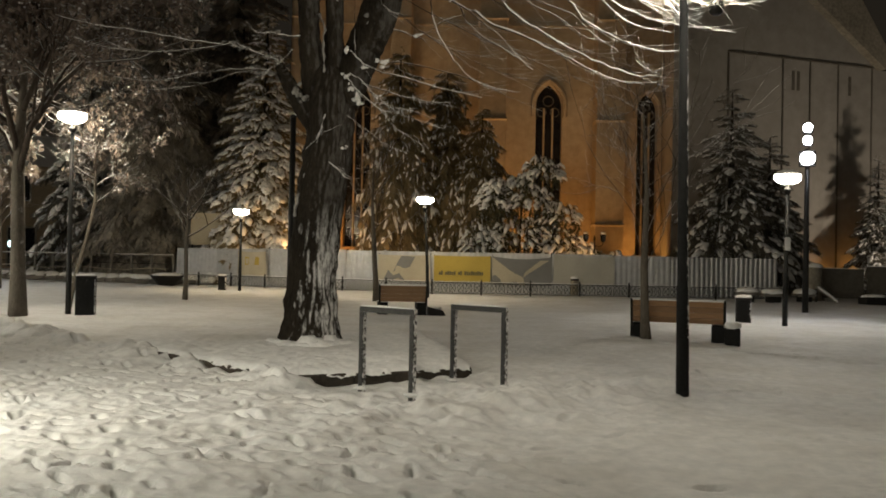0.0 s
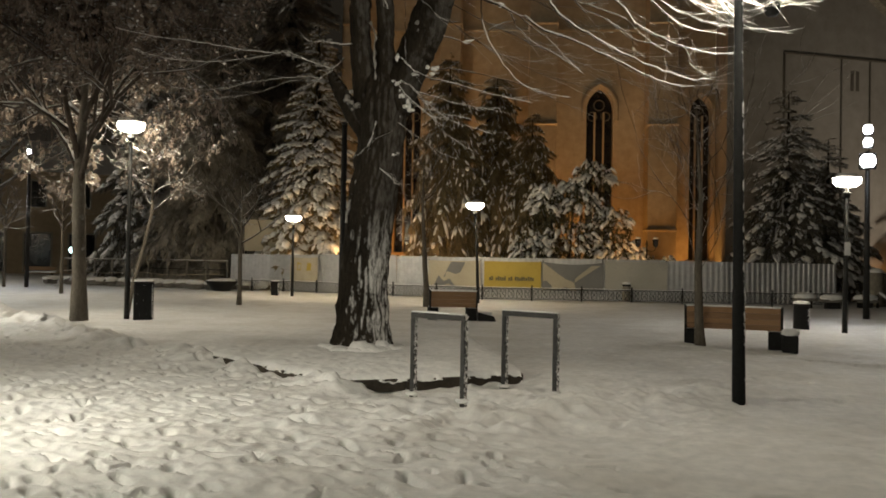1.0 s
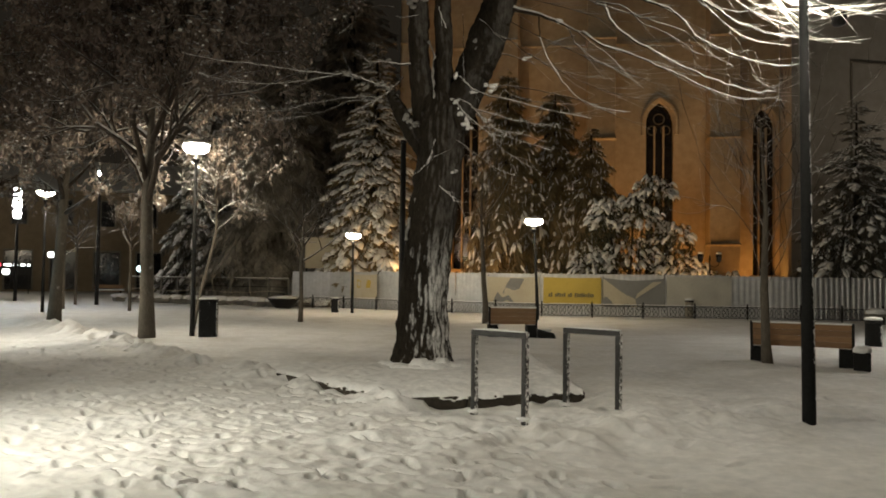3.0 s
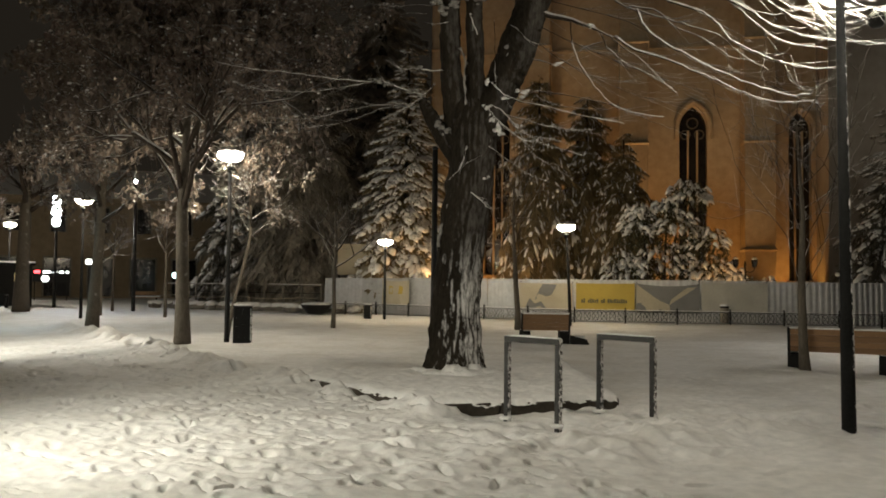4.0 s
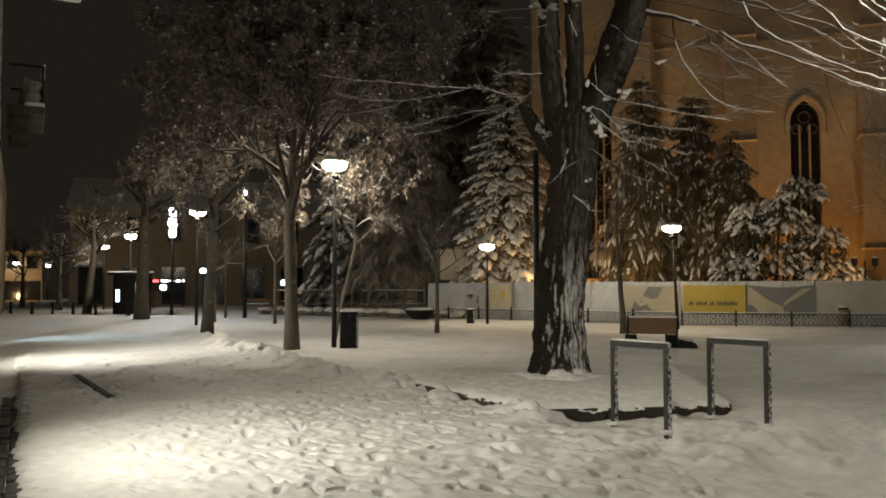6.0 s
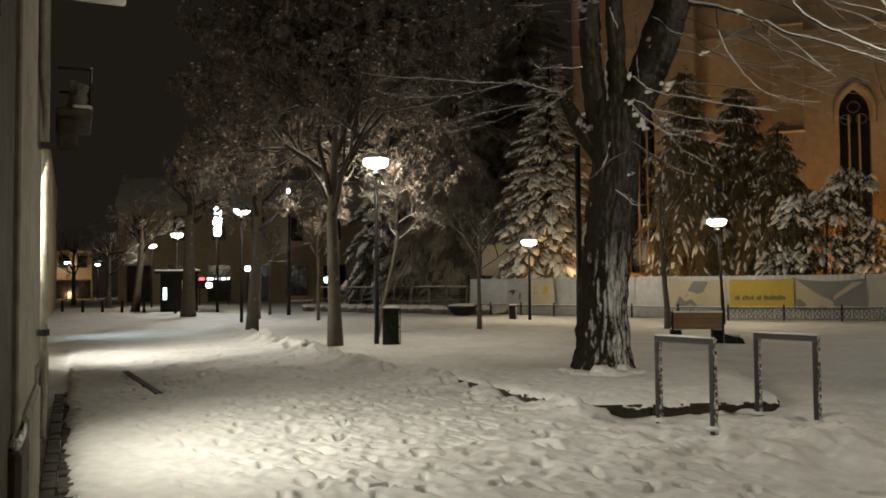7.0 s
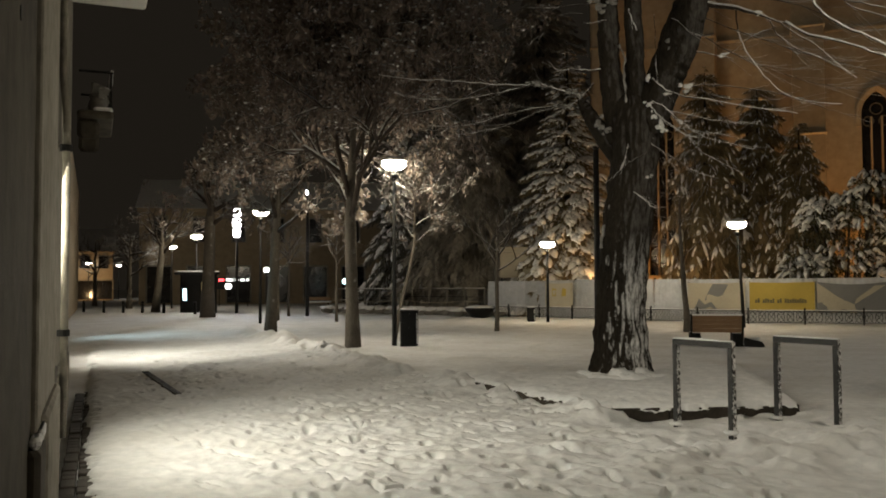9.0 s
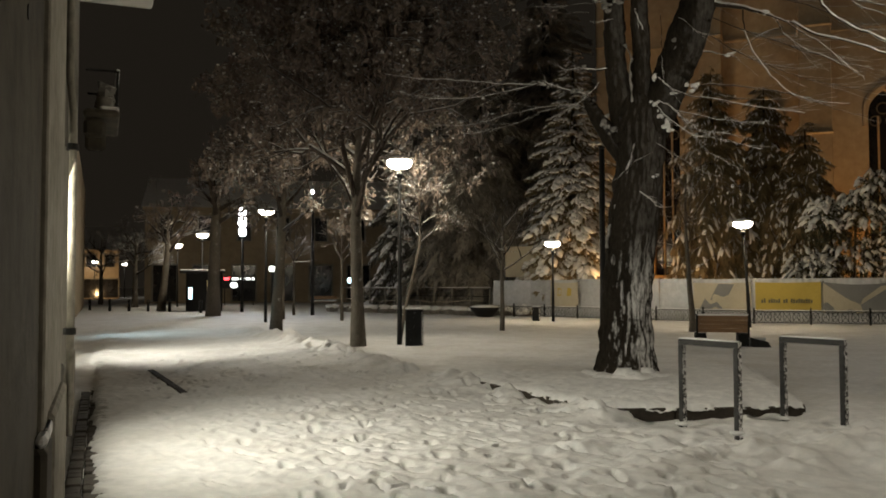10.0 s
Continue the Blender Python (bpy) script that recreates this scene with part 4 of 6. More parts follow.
    add_bough(((1.04, 0.00, 5.12), (1.31, 0.00, 5.06), (1.58, 0.00, 4.98), (1.76, 0.00, 4.90)), 0.018, 2, 0.3, 0.04, 1, 0)
    add_bough(((0.54, -0.35, 3.63), (0.89, -0.35, 3.38), (1.16, -0.35, 3.19), (1.44, -0.35, 3.08)), 0.009, 3, 0.35, 0.06, 0.8, 0)
    add_bough(((0.88, -0.20, 3.88), (1.41, -0.20, 3.77), (1.95, -0.20, 3.62)), 0.009, 3, 0.4, 0.06, 0.7, 0)
    add_bough(((0.88, -0.30, 5.56), (1.04, -0.30, 5.43), (1.15, -0.30, 5.30), (1.45, -0.30, 5.23)), 0.01, 2, 0.3, 0.05, 0.8, 0)
    add_bough(((0.61, -0.30, 5.65), (0.62, -0.30, 5.28), (0.62, -0.30, 4.92), (0.65, -0.30, 4.57)), 0.008, 1, 0.2, 0.03, 0.8, 0)
    add_bough(((0.22, -0.25, 5.79), (0.28, -0.25, 5.60), (0.34, -0.25, 5.45)), 0.014, 1, 0.2, 0.03, 1.5, 0)
    add_bough(((0.20, -0.40, 3.63), (0.17, -0.40, 3.47), (0.10, -0.40, 3.29), (-0.01, -0.40, 3.16)), 0.012, 3, 0.25, 0.03, 1.3, 0)
    add_bough(((0.59, -0.42, 3.71), (0.47, -0.42, 3.48), (0.26, -0.42, 3.38), (0.03, -0.42, 3.20), (-0.08, -0.42, 3.07)), 0.01, 2, 0.3, 0.03, 0.4, 0)
    add_bough(((0.28, -0.42, 2.89), (0.41, -0.42, 2.79), (0.51, -0.42, 2.70), (0.59, -0.42, 2.64)), 0.01, 5, 0.22, 0.04, 1.3, 0)
    # sprays from the broken limb to the other side
    add_bough(((-0.53, 0.00, 4.33), (-0.61, 0.00, 4.52), (-0.82, 0.00, 4.61), (-1.15, 0.00, 4.74), (-1.38, 0.00, 4.83), (-1.49, 0.00, 4.79), (-1.98, 0.00, 4.84), (-2.48, 0.00, 4.92), (-2.98, -0.00, 5.00), (-3.59, 0.00, 5.07), (-4.21, 0.00, 5.22)), 0.032, 5, 0.5, 0.03, 1.3, 0)
    add_bough(((-1.44, 0.00, 4.79), (-1.98, 0.00, 4.71), (-2.37, 0.00, 4.67), (-2.82, 0.00, 4.66), (-3.48, 0.00, 4.74), (-3.90, 0.00, 4.87)), 0.014, 5, 0.6, 0.03, 1.1, 0)
    add_bough(((-0.46, 0.00, 4.24), (-0.72, 0.00, 4.37), (-0.96, 0.00, 4.41), (-1.25, 0.00, 4.40), (-1.88, 0.00, 4.33), (-2.32, 0.00, 4.23), (-2.77, 0.00, 4.19), (-3.25, 0.00, 4.25)), 0.014, 4, 0.5, 0.03, 0.9, 0)
    add_bough(((-0.96, 0.00, 4.40), (-1.39, 0.00, 4.31), (-1.83, 0.00, 4.15), (-2.37, 0.00, 4.07), (-2.74, 0.00, 4.04)), 0.01, 4, 0.5, 0.03, 0.8, 0)
    add_bough(((-0.35, -0.25, 4.67), (-0.41, -0.25, 4.60), (-0.60, -0.25, 4.43), (-0.77, -0.25, 4.31), (-1.06, -0.25, 4.18)), 0.014, 2, 0.3, 0.03, 1.2, 0)
    add_bough(((-0.24, -0.20, 4.89), (-0.50, -0.20, 4.90), (-0.71, -0.20, 4.94), (-0.89, -0.20, 4.93), (-1.01, -0.20, 5.01)), 0.022, 3, 0.3, 0, 1.4, 0)
    add_bough(((-0.14, -0.20, 5.68), (-0.30, -0.20, 5.67), (-0.46, -0.20, 5.65)), 0.012, 1, 0.2, 0, 1, 0)
    add_bough(((-0.17, 0.00, 6.06), (-0.64, 0.00, 6.04), (-1.12, 0.00, 6.06), (-1.51, 0.00, 6.11)), 0.012, 3, 0.4, 0, 0.7, 0)
    add_bough(((-0.55, 0.00, 5.89), (-0.93, 0.00, 5.91), (-1.21, 0.00, 5.68), (-1.50, 0.00, 5.46)), 0.008, 3, 0.4, 0, 0.5, 0)
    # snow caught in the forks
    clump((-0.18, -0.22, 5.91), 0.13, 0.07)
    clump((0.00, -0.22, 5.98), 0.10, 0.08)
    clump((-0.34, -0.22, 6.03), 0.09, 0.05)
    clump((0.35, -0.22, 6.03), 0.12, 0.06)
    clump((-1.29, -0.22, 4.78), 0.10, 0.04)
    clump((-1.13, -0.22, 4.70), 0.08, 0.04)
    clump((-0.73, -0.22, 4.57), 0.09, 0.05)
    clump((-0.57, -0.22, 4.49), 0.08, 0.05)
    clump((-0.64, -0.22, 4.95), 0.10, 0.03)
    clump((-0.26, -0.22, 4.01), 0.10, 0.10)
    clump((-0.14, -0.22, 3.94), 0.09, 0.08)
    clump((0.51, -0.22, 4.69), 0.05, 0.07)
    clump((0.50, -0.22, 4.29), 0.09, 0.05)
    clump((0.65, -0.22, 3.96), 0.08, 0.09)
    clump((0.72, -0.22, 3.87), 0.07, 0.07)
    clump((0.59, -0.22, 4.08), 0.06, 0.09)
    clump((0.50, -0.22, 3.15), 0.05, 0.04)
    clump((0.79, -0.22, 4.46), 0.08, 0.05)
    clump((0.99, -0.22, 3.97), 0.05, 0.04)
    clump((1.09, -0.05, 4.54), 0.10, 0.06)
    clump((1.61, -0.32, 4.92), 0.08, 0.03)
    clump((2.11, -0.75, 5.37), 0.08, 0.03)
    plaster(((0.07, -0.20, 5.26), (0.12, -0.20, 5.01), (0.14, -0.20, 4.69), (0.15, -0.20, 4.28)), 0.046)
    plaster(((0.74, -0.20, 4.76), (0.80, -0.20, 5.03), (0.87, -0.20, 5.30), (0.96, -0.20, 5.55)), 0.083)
    # pale grey strip down the left edge of the trunk
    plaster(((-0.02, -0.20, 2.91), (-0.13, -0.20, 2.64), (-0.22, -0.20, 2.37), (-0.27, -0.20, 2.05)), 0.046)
    # limbs that close the crown high up
    for j in range(6):
        a, up, tips = j * 2.4, Shape(), []
        grow(up, (0.02 * j, 0, 8.9 + .12 * j), (math.cos(a), math.sin(a), .7), 3.2, .06, 2, rs, tips, None, .2, .08, 4)
        part("limb", up, TWIG, t, "upper limb", True)
    mound = Shape()
    for j in range(26):
        a = 0.0 - j * 0.115
        d, w = rs.uniform(.46, .66), rs.uniform(.08, .20)
        mound.blob((d * math.cos(a), d * math.sin(a), 0.07), w * 1.2, w, rs.uniform(.04, .10) * (1.9 if 6 < j < 14 else .8), rs, 11, .22)
    part("foot_snow", mound, SNOW, t, "snow banked against the foot", True)
    return t


old_tree()


def spruce_template(seed, snowy, pad=1.0, hang=1.0):
    """One drooping spray of unit length along +x: fans of needles and the small pads of snow that lie on them."""
    rs = random.Random(seed)
    nv, nf = [], []
    sh = Shape()

    def spine(x):
        return Vector((x, 0, 0.12 * x - 0.42 * x * x))

    def fan(a, d, L):
        """A side twig: hanging needles on both sides."""
        for q in (.15, .4, .65, .9):
            for sgn in (-1, 1):
                o = len(nv)
                r = a + d * (L * q) + Vector((0, 0, -.25 * L * q * q))
                e = r + (d * .8 + Vector((-d.y, d.x, 0)) * sgn * rs.uniform(.3, .7) + Vector((0, 0, rs.uniform(-.9, -.1)))).normalized() * (.13 * rs.uniform(.7, 1.3))
                w = Vector((.016, .016 * sgn, -.012))
                m = r.lerp(e, .5)
                nv.extend([r, m + w, e, m - w])
                nf.extend([(o, o + 1, o + 2), (o, o + 2, o + 3)])

    for k in range(15):
        x = 0.10 + 0.88 * k / 15
        for sgn in (-1, 1):
            L = 0.40 * (1.10 - x) * rs.uniform(0.7, 1.2)
            d = Vector((0.75, sgn * rs.uniform(0.5, 0.95), rs.uniform(-0.55, -0.05))).normalized()
            a = spine(x)
            fan(a, d, L)
            if rs.random() < snowy * (.35 + .65 * x):
                w = rs.uniform(.6, 1.15) * (.8 + .5 * x)
                pts = [a + d * (L * q) + Vector((rs.uniform(-.01, .01), 0, .018 - .25 * L * q * q)) for q in (.3, .3 + .25 * hang, .3 + .5 * hang, .3 + .78 * hang)]
                w *= pad
                sh.tube(pts, [.014 * w, .036 * w, .040 * w, .014 * w], 6, .6)
    if snowy > .3:
        for x in (.5, .72, .92):
            if rs.random() < snowy:
                pts = [spine(x + dx) + Vector((0, rs.uniform(-.02, .02), .02)) for dx in (-.09, -.03, .04, .10)]
                w = rs.uniform(.7, 1.1)
                sh.tube(pts, [.02 * w, .055 * w, .055 * w, .018 * w], 7, .55)
    return np.array(nv), nf, np.array(sh.v) if sh.v else np.zeros((0, 3)), sh.f


SPRAYS = [spruce_template(40 + k, 0.9, 1.35, 1.1) for k in range(4)]
SPRAYS_BARE = [spruce_template(60 + k, 0.35) for k in range(3)]
SPRAYS_MID = [spruce_template(80 + k, 0.22, .8, 1.35) for k in range(4)]
SPRAYS_DARK = [spruce_template(70 + k, 0) for k in range(3)]


def spruce(at, height, radius, seed, sprays=SPRAYS, droop=1.0, label="tall spruce with branches bowed under snow", full=1.0, low=0.06, shape=0.85, needles=NEEDLE):
    rs = random.Random(seed)
    t = thing("spruce", (at[0], at[1], -0.05), label, "conifer", "conifers behind the fence")
    part("trunk", Shape().tube([(0, 0, 0), (0, 0, height * .5), (0, 0, height * .97)], [height * .022, height * .014, .02], 9), BARK, t, "", True)
    NV, NF, SV, SF = [], [], [], []
    no = so = 0
    z = height * low
    while z < height * 0.985:
        f = z / height
        L0 = radius * (1 - f) ** shape + 0.18
        cnt = max(5, int((6 + 8 * (1 - f)) * full))
        ph = rs.uniform(0, 6.3)
        for j in range(cnt):
            a = ph + 2 * math.pi * j / cnt + rs.uniform(-.25, .25)
            L = L0 * rs.uniform(0.6, 1.25)
            nv, nf, sv, sf = rs.choice(sprays)
            tilt = rs.uniform(-.15, .12) - 0.18 * droop * (1 - f) + 0.30 * f * f
            m = np.array(Matrix.Rotation(a, 3, "Z") @ Matrix.Rotation(-tilt, 3, "Y")) @ np.diag([L, L * rs.uniform(.8, 1.05), L * rs.uniform(.8, 1.2) * droop])
            off = np.array([0, 0, z + rs.uniform(-.25, .25)])
            NV.append(nv @ m.T + off)
            NF += [tuple(i + no for i in q) for q in nf]
            no += len(nv)
            if len(sv):
                SV.append(sv @ m.T + off)
                SF += [tuple(i + so for i in q) for q in sf]
                so += len(sv)
        z += height * 0.030 + 0.10 * (1 - f) + rs.uniform(0, .10)
    for name, V, F, mat, lab in (("foliage", NV, NF, needles, "dark drooping needle sprays"), ("snow", SV, SF, SNOW, "pads of snow on the branches")):
        if V:
            s = Shape()
            s.v, s.f = np.concatenate(V).tolist(), F
            tagged(part(name, s, mat, t, lab, name == "snow"), kind="stuff")
    return t


spruce((-9.3, 44.5), 14.6, 3.8, 1, full=1.3, label="tall pale spruce bowed under heavy snow in warm light", needles=NEEDLE_WARM_LIT)
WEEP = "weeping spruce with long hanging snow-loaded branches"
spruce((-2.3, 43.5), 12.3, 2.8, 2, SPRAYS_MID, 1.7, WEEP, 1.25, .06, .6, NEEDLE_WARM_LIT)
spruce((0.1, 44.8), 11.6, 2.8, 3, SPRAYS_MID, 1.8, WEEP, 1.25, .06, .6, NEEDLE_WARM_LIT)
spruce((1.9, 43.6), 9.2, 2.5, 4, SPRAYS_MID, 1.7, WEEP, 1.25, .06, .6, NEEDLE_WARM_LIT)
spruce((13.9, 41.5), 10.3, 3.5, 5, SPRAYS_BARE, label="dark blue-green spruce with light snow", needles=DUSTED)
spruce((16.4, 43.2), 8.2, 2.8, 6, SPRAYS_BARE, label="dark blue-green spruce with light snow", needles=DUSTED)
spruce((23.6, 46.6), 7.5, 1.9, 7, SPRAYS_BARE, label="dark narrow spruce against the grey wall", needles=DUSTED)
DARK = "big dark conifer with little snow at its tips"
spruce((-15.6, 47.5), 21.0, 5.0, 8, SPRAYS_DARK, 1.2, DARK, 1.5, needles=NEEDLE_LIFTED)
spruce((-20.6, 50.0), 15.0, 3.9, 9, SPRAYS_BARE, 1.2, DARK, needles=DUSTED)
spruce((-12.2, 50.5), 25.0, 5.4, 10, SPRAYS_DARK, 1.2, DARK, 1.5, needles=NEEDLE_LIFTED)
spruce((-19.0, 49.2), 6.0, 2.6, 12, SPRAYS_DARK, 1.0, "low broad dark conifer", needles=DUSTED)


def evergreen_bush(at, lobes, seed, label):
    """A broad-leaved evergreen: lobes of leaves with loads of snow on top."""
    rs = random.Random(seed)
    t = thing("evergreen_shrub", (at[0], at[1], -0.05), label, "shrub", "shrubs behind the fence")
    lf, sn = Shape(), Shape()
    for (x, y, z, r) in lobes:
        st_ = Shape().tube([(x * .15, y * .15, 0), (x * .6, y * .6, z * .5), (x, y, z)], [.09, .06, .03], 6)
        part("stem", st_, BARK, t, "", True)
        for k in range(int(520 * r)):
            d = Vector((rs.gauss(0, 1), rs.gauss(0, 1), rs.gauss(0, 1))).normalized()
            p = Vector((x, y, z)) + d * r * rs.uniform(.55, 1.08)
            w = rs.uniform(.07, .14)
            m = Matrix.Translation(p) @ Euler((rs.uniform(-.9, .9), rs.uniform(.1, 1.2), rs.uniform(0, 6.3))).to_matrix().to_4x4()
            lf.add([m @ Vector(v) for v in ((0, 0, 0), (w, -w * .4, .01), (w * 2, 0, -.03), (w, w * .4, .01))], [(0, 1, 2), (0, 2, 3)])
            if d.z > -0.1 and k % 4 == 0:
                q = rs.uniform(.06, .17)
                o = Vector((d.x, d.y, 0)) * q
                sn.tube([p - o, p + Vector((0, 0, .05)), p + o * 1.1 + Vector((0, 0, -.3 * q)), p + o * 1.9 + Vector((0, 0, -1.3 * q))], [q * .3, q * .85, q * .7, q * .25], 6, .7)
    tagged(part("foliage", lf, NEEDLE, t, "dark glossy leaves"), kind="stuff")
    tagged(part("snow", sn, SNOW, t, "heavy loads of snow on the leaves", True), kind="stuff")
    return t


evergreen_bush((3.5, 40.4), ((0, 0, 2.2, 1.5), (-1.1, -.2, 4.0, .85), (.6, -.2, 4.0, 1.1), (1.15, .1, 5.5, .95), (2.0, -.2, 3.4, .95), (-1.6, -.1, 2.0, 1.1), (2.1, -.2, 1.9, 1.1), (3.1, -.1, 1.5, .9), (-1.0, -.1, 4.7, .6), (.2, -.1, 5.0, .6)), 31, "broad evergreen shrub heaped with warm-lit snow")
evergreen_bush((7.4, 41.0), ((0, 0, 1.2, .8), (.9, 0, 1.5, .5), (-.9, 0, 1.3, .7)), 32, "low evergreen shrub with snow on top")

# ---- church and buildings ----


def church():
    """Nave wall with lancet windows and buttresses; x along the wall, the outer face at y = 0."""
    t = thing("church", (0, 51.0, -0.1), "Gothic church wall of stone lit orange by floodlights", "church", kind="structure", turn=-1.5)
    x0, x1, h = -9.3, 13.2, 22.0
    wins = ((-5.2, 1.5, 2.2, 12.0), (0.2, 1.5, 2.2, 12.0), (6.15, 1.55, 2.0, 12.1), (11.95, 1.2, 2.0, 11.6))

    def arch(xc, w, z0, z1, k=8):
        """Outline of a pointed window, from the left foot over the point to the right foot."""
        r = w
        out = [(xc - w / 2, z0)]
        spring = z1 - w * 0.866
        out += [(xc + w / 2 - r * math.cos(a), spring + r * math.sin(a)) for a in (math.pi / 3 * i / k for i in range(k + 1))]
        out += [(xc - w / 2 + r * math.cos(a), spring + r * math.sin(a)) for a in (math.pi / 3 * (k - i) / k for i in range(1, k + 1))]
        out.append((xc + w / 2, z0))
        return out

    edges = [x0] + [(a[0] + b[0]) / 2 for a, b in zip(wins, wins[1:])] + [x1]
    for i, (xc, w, z0, z1) in enumerate(wins):
        wall = Shape()
        a, b = edges[i], edges[i + 1]
        o = arch(xc, w, z0, z1)
        m = len(o)
        vs = [(x, 0, z) for x, z in o] + [(x, 0.7, z) for x, z in o]
        fs = [(k, k + 1, m + k + 1, m + k) for k in range(m - 1)] + [(m - 1, 0, m, 2 * m - 1)]
        wall.add(vs, fs)
        half = m // 2
        lf = [(a, 0, z0)] + [(x, 0, z) for x, z in o[:half + 1]] + [(xc, 0, h), (a, 0, h)]
        rt = [(b, 0, h), (xc, 0, h)] + [(x, 0, z) for x, z in o[half:]] + [(b, 0, z0)]
        for ring in (lf, rt):
            wall.add(ring, [tuple(range(len(ring)))])
        wall.add([(a, 0, 0), (b, 0, 0), (b, 0, z0), (a, 0, z0)], [(0, 1, 2, 3)])
        part("wall_bay", wall, STONE, t, "floodlit stone wall bay")
    part("inner_wall", Shape().box(x0, 0.75, 0, x1, 1.4, h), STONE, t)
    for xc, w, z0, z1 in wins:
        win = part("window", Shape().box(xc - w / 2, 0.60, z0, xc + w / 2, 0.66, z1), GLASS_DARK, t, "tall dark pointed window")
        for k in (1, 2):
            part("mullion", Shape().box(xc - w / 2 + w * k / 3 - .05, 0.42, z0, xc - w / 2 + w * k / 3 + .05, 0.598, z1 - w * .9, .015), STONE, win)
        tr = Shape()
        for dx, dz, r in ((-.25, -1.05, .17), (.25, -1.05, .17), (0, -.62, .2)):
            ring = [(xc + (dx + r * math.cos(q)) * w, .57, z1 + (dz + r * math.sin(q)) * w) for q in (2 * math.pi * j / 12 for j in range(13))]
            tr.tube(ring, [.035] * 13, 5)
        part("tracery", tr, JOINT, win, "stone tracery circles")
        hood = [(x + (x - xc) * .22, -.06, z + .18) for x, z in arch(xc, w, z1 - w * 1.4, z1)]
        part("hood_mould", Shape().tube(hood, [.13] * len(hood), 6), STONE, win, "moulded stone arch")
        part("sill", Shape().box(xc - w / 2 - .15, -.15, z0 - .25, xc + w / 2 + .15, .4, z0, .05), STONE, win)
    for bx, hw in ((-8.4, .5), (-2.6, .6), (2.75, .8), (9.55, .82)):
        s = Shape().box(bx - hw, -1.6, 0, bx + hw, -.003, 19.4, .03)
        s.add([(bx - hw, -1.6, 19.4), (bx + hw, -1.6, 19.4), (bx + hw, -.003, 21.6), (bx - hw, -.003, 21.6), (bx - hw, -.003, 19.4), (bx + hw, -.003, 19.4)], [(0, 1, 2, 3), (0, 3, 4), (1, 5, 2)])
        b = part("buttress", s, STONE, t, "stepped stone buttress")
        for z in (3.6, 9.6, 15.4):
            part("weathering", Shape().box(bx - hw - .06, -1.70, z, bx + hw + .06, -.01, z + .17, .06), STONE, b)
    part("string_course", Shape().box(x0, -.12, 1.5, x1, -.002, 1.75, .05), STONE, t)
    part("string_course", Shape().box(x0, -.10, 15.4, x1, -.002, 15.6, .04), STONE, t)
    part("roof", Shape().add([(x0 - .3, -.5, h), (x1 + .3, -.5, h), (x1 + .3, 9, h + 11), (x0 - .3, 9, h + 11), (x0 - .3, 9, h), (x1 + .3, 9, h)], [(0, 1, 2, 3), (0, 3, 4), (1, 5, 2), (0, 4, 5, 1)]), SNOW, t, "steep snow-covered roof")
    return t


church()


def gable_house():
    t = thing("gable_building", (15.3, 46.6, -0.1), "tall grey plastered gable building with a steep snowy roof edge", "building", kind="structure", turn=19)
    w, top, low = 16.0, 21.0, 13.0
    face = Shape().add([(-3.4, 0, 0), (w, 0, 0), (w, 0, low), (10.5, 0, low + .05), (-1.0, 0, top), (-3.4, 0, top)], [(0, 1, 2, 3, 4, 5)])
    face.add([(-3.4, 0, 0), (-3.4, 0, top), (-.67, 5.4, top), (-.67, 5.4, 0)], [(0, 1, 2, 3)])
    face.add([(w, 0, 0), (w, 8, 0), (w, 8, low), (w, 0, low)], [(0, 1, 2, 3)])
    face.add([(w, 0, low), (w, 8, low), (10.5, 8, low), (10.5, 0, low)], [(0, 1, 2, 3)])
    part("wall", face, STONE_GREY, t, "dim grey plastered gable wall")
    q = [Vector(v) for v in ((-1.0, 0, top - .1), (10.5, 0, low), (10.95, 0, low + .75), (5.0, 0, top + .9))]
    part("roof_edge", Shape().add([p + Vector((0, -.55, 0)) for p in q] + [p + Vector((0, 8, 0)) for p in q], [(0, 1, 2, 3), (7, 6, 5, 4), (0, 4, 5, 1), (1, 5, 6, 2), (2, 6, 7, 3), (3, 7, 4, 0)]), PLASTER, t, "broad sloping roof edge dusted with snow")
    part("chimney", Shape().box(8.1, .2, 16.0, 9.4, 1.2, 17.6, .05), STONE_GREY, t, "dark chimney behind the roof edge")
    for x in (.05, 3.68, 5.55, 7.54, 10.0):
        part("lesene", Shape().box(x - .04, -.08, 0, x + .04, -.003, 13.1, .015), JOINT, t, "dark vertical strip")
    part("cornice", Shape().box(.0, -.10, 13.102, 10.1, -.003, 13.2, .02), JOINT, t, "dark horizontal strip")
    for x in (4.4, 4.75, 8.4):
        part("slit_window", Shape().box(x - .1, -.02, 11.4, x + .1, -.004, 12.5, .0), JOINT, t, "small dark slit window")
    return t


gable_house()
# unseen lamp added to brighten the gable wall and its roof edge
spot_light("gable_fill", (24.6, 40.6, 0.6), (24.0, 49.8, 12.0), 1900, (1.0, 0.83, 0.63), 120, 0.9, 0.3)


